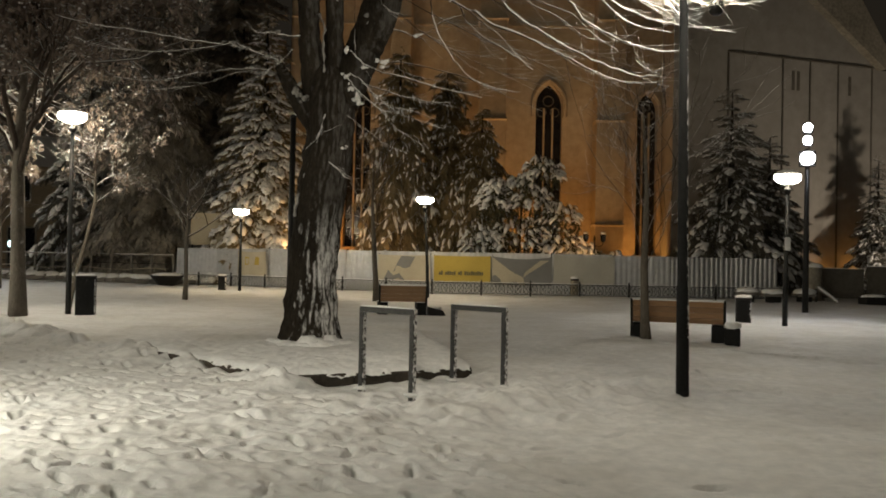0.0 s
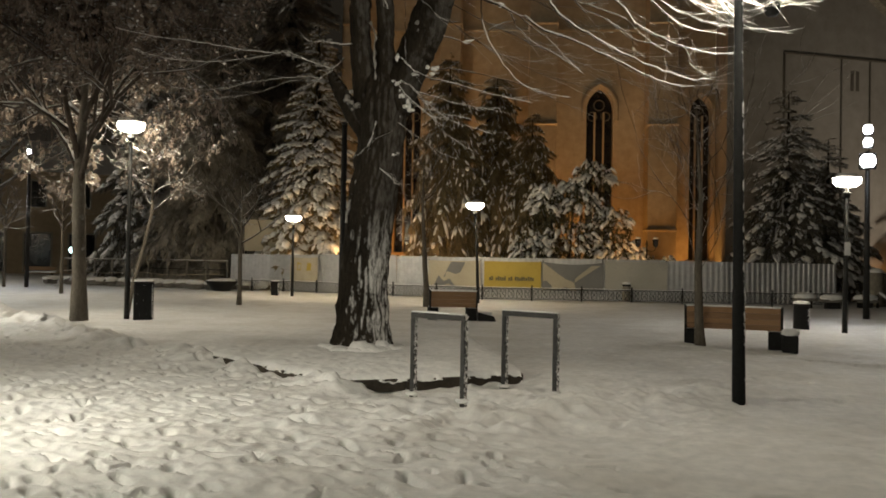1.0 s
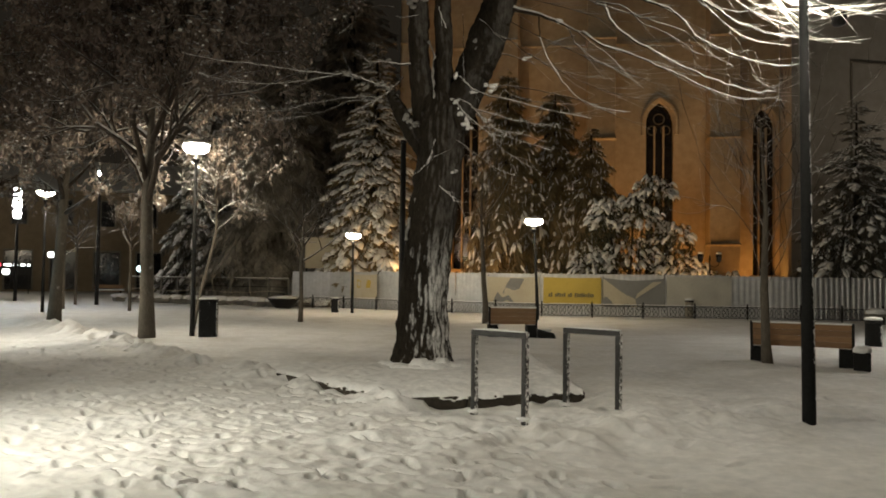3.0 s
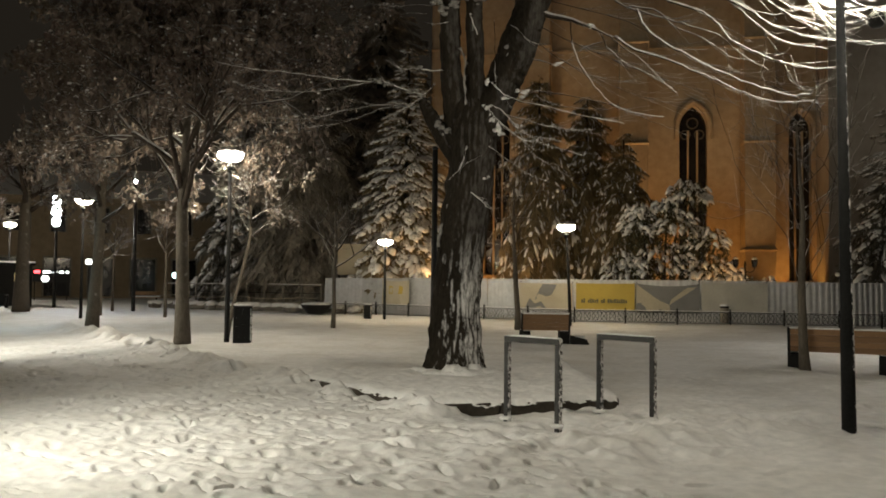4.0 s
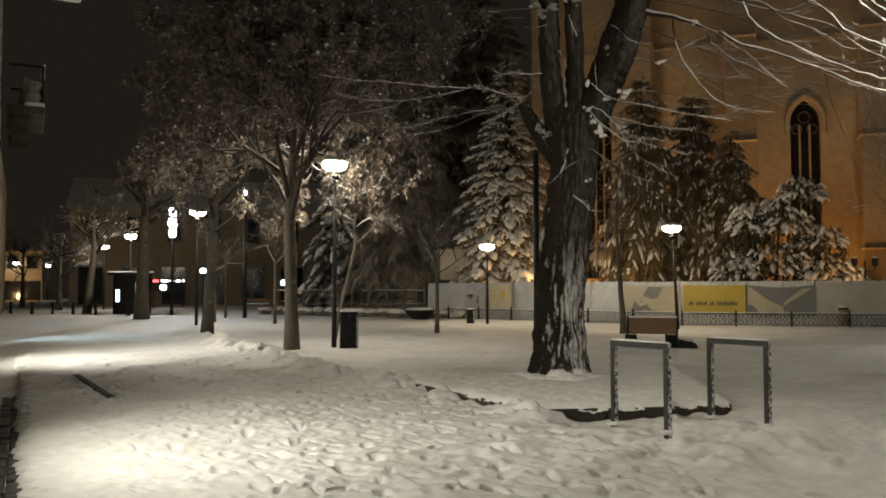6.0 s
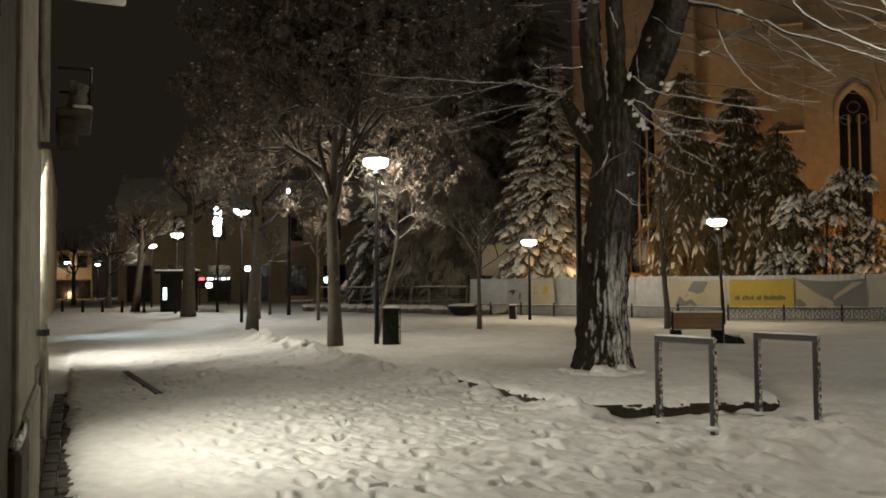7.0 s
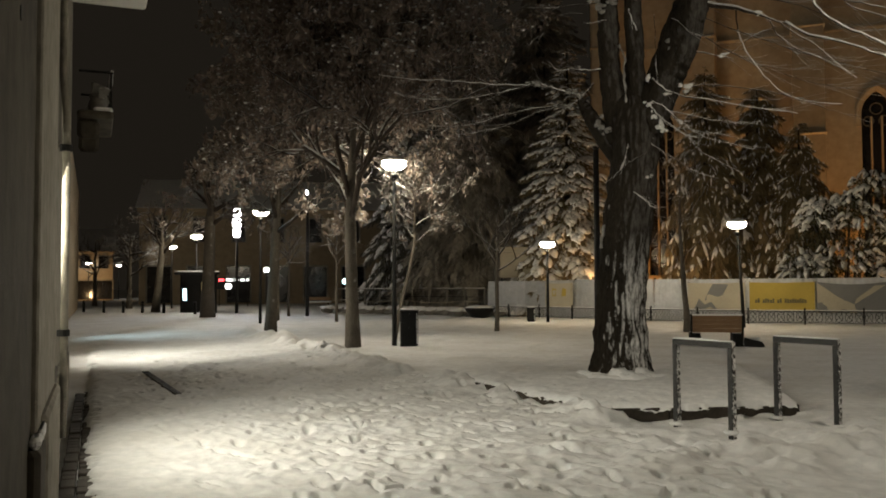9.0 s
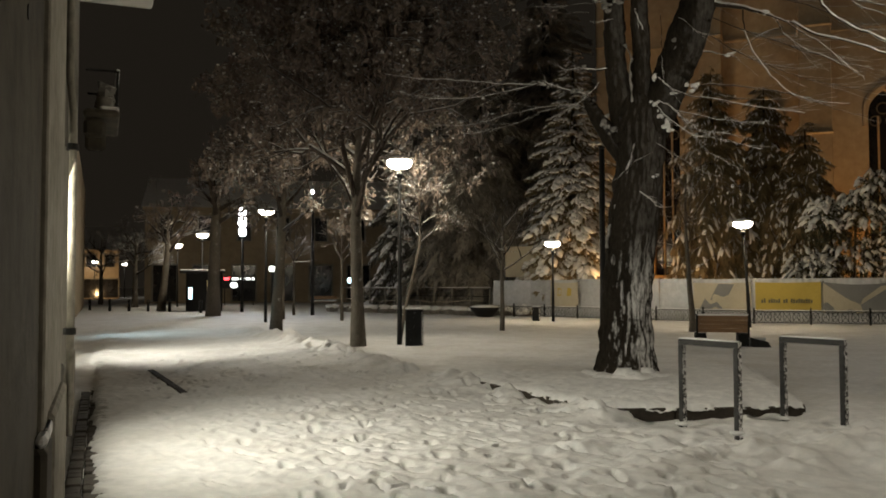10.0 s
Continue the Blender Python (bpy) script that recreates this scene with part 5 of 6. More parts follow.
def far_house(name, at, turn, w, h, cols, rows, label, mat=PLASTER_DARK, arches=True):
    t = thing(name, at, label, "building", "houses round the square", "structure", turn)
    part("wall", Shape().box(-w / 2, 0, 0, w / 2, 8, h), mat, t)
    part("roof", Shape().add([(-w / 2 - .3, -.4, h), (w / 2 + .3, -.4, h), (w / 2 + .3, 4, h + 3), (-w / 2 - .3, 4, h + 3), (w / 2 + .3, 8.4, h), (-w / 2 - .3, 8.4, h)], [(0, 1, 2, 3), (3, 2, 4, 5), (0, 3, 5), (1, 4, 2), (0, 5, 4, 1)]), SNOW, t, "snow-covered roof")
    part("cornice", Shape().box(-w / 2 - .2, -.25, h - .35, w / 2 + .2, -.002, h - .02, .06), mat, t)
    sy = h / rows
    for r in range(rows):
        for c in range(cols):
            x = -w / 2 + w * (c + .5) / cols
            z0 = r * sy + (0.15 if r == 0 else sy * .3)
            z1 = z0 + (sy * .75 if r == 0 else sy * .5)
            ww = (1.0 if r == 0 and arches else .55)
            wn = part("window", Shape().box(x - ww, -.02, z0, x + ww, -.003, z1), GLASS_DARK, t, "dark window")
            part("frame", Shape().box(x - ww - .14, -.09, z1, x + ww + .14, -.004, z1 + .16, .02).box(x - ww - .14, -.07, z0 - .04, x - ww, -.004, z1, .01).box(x + ww, -.07, z0 - .04, x + ww + .14, -.004, z1, .01), PLASTER, wn)
    return t


far_house("town_house", (-41.0, 68.0, 0), 31, 24, 8.6, 7, 2, "dim brown town house with arched ground floor", OCHRE)
far_house("town_house", (-19.0, 78.0, 0), 14, 26, 9, 7, 2, "dark town house behind the conifers")
orange_house = far_house("town_house", (-76.0, 83.6, 0), 42, 4.2, 6, 2, 2, "distant facade lit orange at the end of the street", STONE)
spot_light("street_end_flood", (-73.4, 80.2, 0.6), (-76.0, 83.4, 3.5), 700, (1.0, 0.62, 0.28), 120, 0.9, 0.3)

# ---- wall along the street ----


def street_wall():
    t = thing("wall_street", (0, 0, -0.1), "old rendered house wall with a stone plinth along the street", "house wall", kind="structure", turn=STREET + 90)

    # local x runs along the street, local -y towards the street
    def wall(name, s0, s1, l, z0, z1, mat, lab="", bev=0.02, depth=0.6):
        return part(name, Shape().box(s0, -l, z0, s1, -l + depth, z1, bev), mat, t, lab)

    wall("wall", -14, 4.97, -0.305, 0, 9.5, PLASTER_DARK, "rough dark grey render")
    wall("pilaster", 4.972, 7.05, -0.275, 0.0, 9.5, PLASTER, "pale chipped plaster pilaster", 0.012, 0.5)
    wall("plinth", 4.74, 5.30, -0.245, 0, 0.80, PLASTER_DARK, "projecting stone plinth", 0.03)
    wall("plinth", 5.304, 7.1, -0.236, 0, 0.90, PLASTER, "projecting stone plinth", 0.03)
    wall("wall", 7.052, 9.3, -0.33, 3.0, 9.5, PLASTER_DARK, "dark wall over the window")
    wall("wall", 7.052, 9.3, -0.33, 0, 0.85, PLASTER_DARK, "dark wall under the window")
    wall("wall", 9.302, 13.9, -0.36, 0, 9.5, PLASTER, "rendered house front", 0.02, 6.0)
    wall("plinth", 9.1, 12.6, -0.31, 0, 0.8, PLASTER, "pale plinth", 0.05)
    # the next house stands back from the street
    wall("wall", 13.902, 19.0, -1.2, 0, 9.5, OCHRE, "house front set back", 0.02)
    wall("wall", 19.002, 22.8, -1.2, 3.0, 9.5, OCHRE, "wall over the window", 0.02)
    wall("wall", 19.002, 22.8, -1.2, 0, 0.5, OCHRE, "wall under the window", 0.02)
    wall("wall", 22.802, 29.0, -1.2, 0, 9.5, OCHRE, "house front set back", 0.02)
    wall("wall", 29.002, 30.4, -1.2, 3.0, 9.5, OCHRE, "wall over the window", 0.02)
    wall("wall", 29.002, 30.4, -1.2, 0, 0.5, OCHRE, "wall under the window", 0.02)
    wall("wall", 30.402, 72, -1.2, 0, 9.0, OCHRE, "house fronts further down", 0.02)
    part("ledge_snow", Shape().box(4.75, 0.246, 0.802, 4.968, 0.303, 0.86, .02).box(4.974, 0.246, 0.802, 5.29, 0.273, 0.87, .012), SNOW, t, "snow on the plinth ledge")
    for s, z in ((2.6, 1.52), (3.5, 3.3), (3.1, 2.7), (3.9, 2.75)):
        part("hole", Shape().lathe([(.03, -.01), (.035, .003)], 8, (0, 0, 0)), IRON, t, "small dark hole").matrix_basis = pose(s, .3035, z, 90, 0, 0)
    pipe = part("downpipe", Shape().tube([(8.6, 0.262, 0.25), (8.6, 0.262, 3.2), (8.6, 0.30, 3.6), (8.6, 0.30, 9)], [.034] * 4, 10), PLASTER, t, "dull grey downpipe", True)
    for z in (1.2, 2.9, 5.0):
        part("clamp", Shape().lathe([(.058, -.03), (.058, .03)], 10, (8.6, 0.268, z)), IRON, pipe)
    for s0, s1, y0, z0, mt in ((7.06, 9.29, .54, .86, WIN_GLOW), (19.01, 22.79, 1.5, .51, WIN_GLOW), (29.01, 30.39, 1.5, .51, BLUE_PANE)):
        w = part("shop_window", Shape().box(s0, y0, z0, s1, y0 + .02, 2.99), mt, t, "lit shop window deep in its opening")
        for k in range(3):
            x = s0 + (s1 - s0) * k / 2
            part("frame", Shape().box(max(s0, x - .04), y0 - .06, z0, min(s1, x + .04), y0 - .002, 2.99, .008), IRON, w)
    return t


street_wall()


def canopy(s, z, label):
    t = thing("canopy", st(s, -0.25, z), label, "canopy", turn=STREET)
    part("panel", Shape().box(0, -.55, 0, .68, .62, .07, .015), surface("white_panel", (0.55, 0.55, 0.52), (0.7, 0.7, 0.66), 8, .6, 0, .1), t, "pale flat panel")
    part("snow", Shape().box(.01, -.54, .072, .69, .54, .17, .05), SNOW, t, "layer of snow")
    return t


canopy(8.3, 4.27, "pale flat canopy projecting from the house wall")


def window_light(s0, s1, watts, colour, spread, l=-0.46):
    """Light of a lit shop window, in its opening."""
    d = bpy.data.lights.new("shop_light", "AREA")
    d.shape, d.size, d.size_y = "RECTANGLE", s1 - s0 - .15, 1.7
    d.energy, d.color, d.spread = watts, colour, radians(spread)
    ob = new("shop_light", d)
    c = st((s0 + s1) / 2, l, 1.95)
    ob.matrix_world = look(c, c + N * 3 + Vector((0, 0, -.9)))


window_light(7.05, 9.3, 215, (1.0, 0.94, 0.76), 145)
window_light(19.0, 22.8, 260, (1.0, 0.95, 0.80), 110, -1.42)
window_light(29.0, 30.4, 70, (0.70, 0.95, 1.0), 100, -1.42)


def flower_balcony():
    t = thing("balcony", st(12.9, -0.25, 3.75), "small dark balcony with a rail, dry plants and snow on top", "balcony", turn=STREET)
    part("slab", Shape().box(0, -.8, 0, .45, .8, .10, .03), PLASTER_DARK, t)
    for y in (-.6, .6):
        part("console", Shape().box(0, y - .07, -.25, .28, y + .07, -.002, .05), PLASTER_DARK, t)
    part("snow", Shape().box(.2, -.78, .102, .44, .78, .15, .02), SNOW, t, "snow along the edge")
    rail = part("rail", Shape().tube([(.02, -.76, .62), (.42, -.76, .62), (.42, .76, .62), (.02, .76, .62)], [.018] * 4, 6), IRON, t)
    for k in range(9):
        part("baluster", Shape().tube([(.42, -.72 + .18 * k, .10), (.42, -.72 + .18 * k, .62)], [.009] * 2, 5), IRON, rail)
    part("rail_snow", Shape().tube([(.42, -.76, .645), (.42, 0, .65), (.42, .76, .645)], [.02, .026, .02], 6, .6), SNOW, rail, "snow on the rail", True)
    for y in (-.45, .05, .5):
        pot = part("plant_pot", Shape().lathe([(.08, .10), (.11, .30), (.10, .32)], 9, (.26, y, 0)), CONCRETE, t, "flower pot", True)
        part("plant", Shape().blob((.26, y, .42), .13, .14, .12, rng, 8, .4), CONCRETE, pot, "dry snow-dusted plant")
    return t


flower_balcony()

# ---- raised bed, stands, benches, bins ----


def raised_bed():
    t = thing("raised_bed", (*BED[0], -0.06), "raised tree bed with dark kerbs and a deep snow cover", "tree bed")
    c = [Vector(p) - Vector(BED[0]) for p in BED]
    h = 0.155

    def kerb(a, b, n):
        d = b - a
        for k in range(n):
            p, q = a + d * (k / n), a + d * ((k + 1) / n)
            m = Matrix.Translation((*p, 0)) @ Matrix.Rotation(math.atan2(d.y, d.x) + rng.uniform(-.012, .012), 4, "Z")
            part("kerb", Shape().box(0.006, -.05, 0, (q - p).length - .006, .05, h - rng.uniform(0, .02), .012, m), EARTH, t, "dark weathered kerb")

    kerb(c[0], c[1], 3), kerb(c[1], c[2], 5), kerb(c[2], c[3], 4), kerb(c[3], c[0], 5)
    n = 150
    vs, fs = [], []
    for j in range(n + 1):
        for i in range(n + 1):
            u, v = i / n, j / n
            p = c[0] * ((1 - u) * (1 - v)) + c[1] * (u * (1 - v)) + c[2] * (u * v) + c[3] * ((1 - u) * v)
            e = min(u, 1 - u, v, 1 - v) * n
            x, y = p.x, p.y
            z = h + .025 + .04 * min(1, e / 7) ** .5 + .035 * noise.noise((x * 1.5, y * 1.5, 0)) + .022 * noise.noise((x * 6, y * 6, 3)) + .008 * noise.noise((x * 22, y * 22, 5))
            if e < 1.5:
                o = .055 + .04 * noise.noise((x * 3.5, y * 3.5, 1)) + .022 * noise.noise((x * 13, y * 13, 4))
                z = h + (-.03 + .035 * noise.noise((x * 5, y * 5, 9)) + .02 * noise.noise((x * 17, y * 17, 2)) if e < .5 else .03)
                out = (p - (c[0] + c[2]) / 2).normalized() * o
                x, y = x + out.x, y + out.y
            d = math.hypot(x + BED[0][0] + 2.05, y + BED[0][1] - 13.75)
            z -= .05 * math.exp(-(d / 1.3) ** 2)
            vs.append((x, y, z))
    for j in range(n):
        for i in range(n):
            a = j * (n + 1) + i
            fs.append((a, a + 1, a + n + 2, a + n + 1))
    part("snow_cover", Shape().add(vs, fs), SNOW, t, "soft snow heaped over the bed", True)
    return t


raised_bed()


def bike_stand(a, b, label):
    """A square-tube hoop between two feet."""
    a, b = Vector((*a, 0)), Vector((*b, 0))
    t = thing("bicycle_stand", (a.x, a.y, -0.08), label, "bicycle stand", "bicycle stands by the tree", turn=yaw_of(a, b))
    L, h, w = (b - a).length, 1.0, .032
    for x in (0, L):
        lg = part("leg", Shape().box(x - w, -w, 0, x + w, w, h - 2 * w - .002, .006), STEEL, t)
        part("foot_snow", Shape().blob((x, -.02, .075), .085, .075, .028, rng, 9, .3), SNOW, lg, "little collar of snow", True)
    bar = part("top_bar", Shape().box(-w, -w, h - 2 * w, L + w, w, h, .006), STEEL, t)
    part("bar_snow", Shape().tube([(-.02, 0, h + .004), (L * .3, 0, h + .008), (L * .7, .004, h + .006), (L + .02, 0, h + .003)], [.022, .028, .026, .02], 6, .55), SNOW, bar, "thin line of snow", True)
    return t


bike_stand((-.87, 9.83), (-.28, 9.37), "grey square-tube bicycle stand with frost and snow")
bike_stand((.18, 10.58), (.77, 10.12), "grey square-tube bicycle stand with frost and snow")


def bench(a, b, label):
    """Seen from behind: back edge from a to b, seat away from the walker."""
    a, b = Vector((*a, 0)), Vector((*b, 0))
    t = thing("bench", (a.x, a.y, -0.06), label, "bench", "benches in the square", turn=yaw_of(a, b))
    L = (b - a).length
    for x in (.10, L - .10):
        ft = part("support", Shape().box(x - .14, .02, 0, x + .14, .60, .36, .02), IRON_SNOWY, t, "dark block support")
        part("snow", Shape().box(x - .12, .06, .362, x + .12, .58, .39, .02), SNOW, ft, "snow on the support")
    for k in range(4):
        part("seat_slat", Shape().box(0, .10 + k * .13, .402, L, .21 + k * .13, .442, .008), WOOD, t)
    tilt = Matrix.Translation((0, .02, 0)) @ Matrix.Rotation(radians(12), 4, "X")
    for k in range(4):
        part("back_slat", Shape().box(.02, -.02, .40 + k * .108, L - .02, .02, .40 + k * .108 + .10, .008, tilt), WOOD, t, "warm brown wooden slat")
    for x in (.0, L):
        part("end_frame", Shape().box(x - .025, -.03, .30, x + .025, .035, .86, .008, tilt), IRON, t, "dark metal end frame")
    part("back_snow", Shape().box(.0, -.03, .834, L, .03, .862, .012, tilt), SNOW, t, "line of snow on the backrest")
    part("seat_snow", Shape().box(.02, .12, .444, L - .02, .60, .53, .04), SNOW, t, "thick snow on the seat")
    return t


bench((3.78, 16.95), (5.42, 16.40), "wooden slatted bench with dark block feet, snow on the seat")
bench((-1.62, 22.6), (-.40, 22.75), "wooden slatted bench in the snow, back turned")


def bench_end(at, turn, label):
    t = thing("bench_block", (at[0], at[1], -.06), label, "bench", turn=turn)
    part("block", Shape().box(-.14, -.26, 0, .14, .26, .34, .03), IRON_SNOWY, t)
    part("snow", Shape().blob((0, 0, .37), .16, .27, .10, rng, 9, .15), SNOW, t, "cushion of snow", True)


bench_end((5.52, 16.25), -18, "dark bench arm block capped with snow")
# low dark wedge at the right end of the far bench
wedge = thing("bench_block", (-.16, 22.9, -.06), "low dark sloping wedge in the snow beside the bench", "bench", turn=8)
part("block", Shape().add([(-.2, -.2, 0), (.28, -.2, 0), (.28, .2, 0), (-.2, .2, 0), (-.2, -.2, .26), (.2, -.2, .16), (.2, .2, .16), (-.2, .2, .26)], [(3, 2, 1, 0), (4, 5, 6, 7), (0, 1, 5, 4), (1, 2, 6, 5), (2, 3, 7, 6), (3, 0, 4, 7)]), IRON, wedge)
part("snow", Shape().blob((-.02, .04, .22), .2, .18, .05, rng, 9, .2), SNOW, wedge, "thin snow on the wedge", True)


def litter_bin(at, w, h, turn, label, round_=False, coat=IRON_SNOWY):
    t = thing("litter_bin", (at[0], at[1], -.05), label, "litter bin", "litter bins", turn=turn)
    if round_:
        part("body", Shape().lathe([(w * .47, 0), (w * .5, .05), (w * .5, h - .06), (w * .46, h)], 18), coat, t, "", True)
        part("rim", Shape().lathe([(w * .52, h - .09), (w * .53, h - .05), (w * .52, h - .02)], 18), IRON, t, "", True)
        part("snow_cap", Shape().lathe([(w * .53, h - .01), (w * .54, h + .02), (w * .44, h + .055), (.02, h + .07)], 14), SNOW, t, "thick cap of snow", True)
    else:
        part("body", Shape().box(-w / 2, -w / 2, .04, w / 2, w / 2, h - .02, .03), IRON_SNOWY, t)
        part("foot", Shape().box(-w * .4, -w * .4, 0, w * .4, w * .4, .038), IRON, t)
        part("lid", Shape().box(-w / 2 - .01, -w / 2 - .01, h - .018, w / 2 + .01, w / 2 + .01, h + .02, .012), IRON, t)
        part("snow_cap", Shape().box(-w / 2, -w / 2, h + .022, w / 2, w / 2, h + .07, .022), SNOW, t, "thin layer of snow")
    return t


litter_bin((-8.28, 20.05), .44, .95, 20, "dark square litter bin with frosted top beside the lamp post")
litter_bin((7.64, 21.72), .38, .70, 0, "dark round litter bin capped with snow", True)
litter_bin((-9.2, 36.0), .32, .62, 10, "small dark litter bin by the fence")
litter_bin((5.62, 36.4), .34, .80, 0, "small pale stone litter bin capped with snow", True, PLASTER)

# ---- fence with banners ----
LINE = ((-13.2, 42.6), (-6.2, 38.9), (-.4, 36.5), (9.7, 36.5), (14.6, 37.4))


def run(line, step):
    """Poses at even steps along a broken line: start, direction angle, length."""
    out = []
    for a, b in zip(line, line[1:]):
        a, b = Vector((*a, 0)), Vector((*b, 0))
        n = max(1, round((b - a).length / step))
        for k in range(n):
            p, q = a.lerp(b, k / n), a.lerp(b, (k + 1) / n)
            out.append((p, yaw_of(p, q), (q - p).length))
    return out


BANNER_BLANK = plain("cream_banner", (0.40, 0.365, 0.28), .7)
BANNER_YELLOW = plain("yellow_banner", (0.38, 0.285, 0.05), .7)
BANNER_GREY = plain("grey_banner_print", (0.17, 0.175, 0.175), .7)
INK = plain("banner_ink", (0.10, 0.09, 0.05), .7)


def hoarding():
    t = thing("hoarding", (0, 0, -.1), "builders' hoarding of corrugated galvanised sheets with banners", "hoarding", "site fence")
    H = 1.87
    for p, a, L in run(LINE, 2.35):
        sh = Shape()
        n = 44
        vs, fs = [], []
        for i in range(n + 1):
            x = L * i / n
            y = (1 if i % 4 < 2 else -1) * (.017 if p.x > 7.2 else .005)
            vs += [(x, y, .08), (x, y, H), (x, y + .004, .08), (x, y + .004, H)]
        for i in range(n):
            o = i * 4
            fs += [(o, o + 4, o + 5, o + 1), (o + 2, o + 3, o + 7, o + 6), (o + 1, o + 5, o + 7, o + 3)]
        m = Matrix.Translation(p + Vector((0, 0, rng.uniform(-.03, .03)))) @ Matrix.Rotation(radians(a), 4, "Z") @ Matrix.Rotation(radians(rng.uniform(-2, 2)), 4, "X")
        sh.add([m @ Vector(v) for v in vs], fs)
        part("sheet", sh, GALV, t)
        part("post", Shape().box(-.03, .04, 0, .03, .10, H + .05, .005, m), IRON, t)
    return t


hoarding()


def banner(a, b, z0, z1, mat, label, draw=None, sag=.03):
    a, b = Vector((*a, 0)), Vector((*b, 0))
    t = thing("banner", (a.x, a.y, 0), label, "banner", "banners on the site fence", turn=yaw_of(a, b))
    L = (b - a).length
    n, m = 16, 6
    vs, fs = [], []
    def surf(u, v, lift=0.0):
        y = -.13 - .02 * math.sin(u * 21) * (1 - v) - .02 * math.sin(v * 7 + u * 9) - lift
        return (u * L, y, z0 + (z1 - z0) * v - sag * math.sin(u * math.pi) * v)
    for j in range(m + 1):
        for i in range(n + 1):
            vs.append(surf(i / n, j / m))
    for j in range(m):
        for i in range(n):
            o = j * (n + 1) + i
            fs.append((o, o + 1, o + n + 2, o + n + 1))
    cl = part("cloth", Shape().add(vs, fs), mat, t, "", True)
    for u in (0.01, .99):
        part("tie", Shape().tube([(u * L, -.13, z1 - .03), (u * L, .0, z1 + .06)], [.008] * 2, 5), IRON, t)
    for name, mt, poly, lab in draw or ():
        k = len(poly)
        pts = [surf(u, v, .012) for u, v in poly]
        part(name, Shape().add(pts, [tuple(range(k))]), mt, cl, lab)
    return t


def bars(v0, v1, u0, u1, words):
    """Unreadable print: letter-sized bars, grouped into words."""
    step = (u1 - u0) / (sum(words) + len(words) - 1)
    out, u = [], u0
    for n in words:
        for k in range(n):
            d = .02 * ((k * 7 + n) % 3)
            out.append(("print_bar", INK, ((u, v0), (u + step * .8, v0), (u + step * .8, v1 - d), (u, v1 - d)), "dark printed bar"))
            u += step
        u += step
    return out


def on_line(x):
    for a, b in zip(LINE, LINE[1:]):
        if a[0] <= x <= b[0]:
            f = (x - a[0]) / (b[0] - a[0])
            return (x, a[1] + (b[1] - a[1]) * f)


banner(on_line(-2.75), on_line(-.45), .50, 1.62, BANNER_BLANK, "cream banner printed with a grey house and shapes", (
    ("print_shape", BANNER_GREY, ((.30, .35), (.62, .55), (.72, .95), (.45, .98), (.38, .7)), "grey printed building"),
    ("print_shape", BANNER_GREY, ((.12, .02), (.52, .02), (.42, .3), (.3, .2), (.2, .42)), "grey printed shape")))
banner(on_line(-.35), on_line(2.05), .48, 1.62, BANNER_YELLOW, "yellow banner with one line of dark print", bars(.28, .44, .09, .88, (2, 5, 2, 9)), .02)
banner(on_line(2.12), on_line(4.65), .42, 1.62, BANNER_GREY, "grey and cream banner hanging slack", (
    ("print_shape", BANNER_BLANK, ((.0, .98), (.0, .0), (.55, .0), (.52, .3), (.3, .55)), "cream printed triangle"),
    ("print_shape", BANNER_BLANK, ((.52, .3), (.95, .9), (.8, .92), (.55, .5)), "cream printed stripe")), .10)
banner(on_line(-9.6), on_line(-8.1), .52, 1.66, BANNER_BLANK, "cream banner with two faded yellow shapes", (
    ("print_shape", BANNER_YELLOW, ((.25, .45), (.4, .45), (.42, .75), (.28, .8)), "faded yellow shape"),
    ("print_shape", BANNER_YELLOW, ((.6, .45), (.75, .45), (.77, .75), (.63, .8)), "faded yellow shape")))
banner(on_line(4.72), on_line(7.3), .5, 1.70, plain("pale_sheet", (.42, .41, .36), .6), "pale plain sheet tied to the fence")


def low_railing():
    line = [(x, y - 1.25) for x, y in LINE]
    t = thing("iron_railing", (0, 0, -.1), "low ornamental iron railing with snow on its rail", "railing", "park railing")
    for p, a, L in run(line, 1.9):
        m = Matrix.Translation(p) @ Matrix.Rotation(radians(a), 4, "Z")
        pn = part("panel", Shape().box(0, -.015, .60, L, .015, .63, 0, m).box(0, -.012, .16, L, .012, .185, 0, m), IRON, t, "iron railing panel")
        part("post", Shape().box(-.03, -.03, 0, .03, .03, .74, .008, m), IRON, t)
        orn = Shape()
        k = max(3, round(L / .32))
        for i in range(k):
            c = (i + .5) * L / k
            ring = [m @ Vector((c + .13 * math.cos(q), 0, .39 + .19 * math.sin(q))) for q in (2 * math.pi * j / 8 for j in range(9))]
            orn.tube(ring, [.011] * 9, 4)
            orn.tube([m @ Vector((c - .15, 0, .19)), m @ Vector((c + .15, 0, .60))], [.009] * 2, 4)
            orn.tube([m @ Vector((c + .15, 0, .19)), m @ Vector((c - .15, 0, .60))], [.009] * 2, 4)
        tagged(part("scrollwork", orn, IRON, pn, "wrought iron scrolls"), kind="stuff")
        part("rail_snow", Shape().box(.02, -.02, .632, L - .02, .02, .655, .008, m), SNOW, pn, "thin line of snow")
    return t


low_railing()

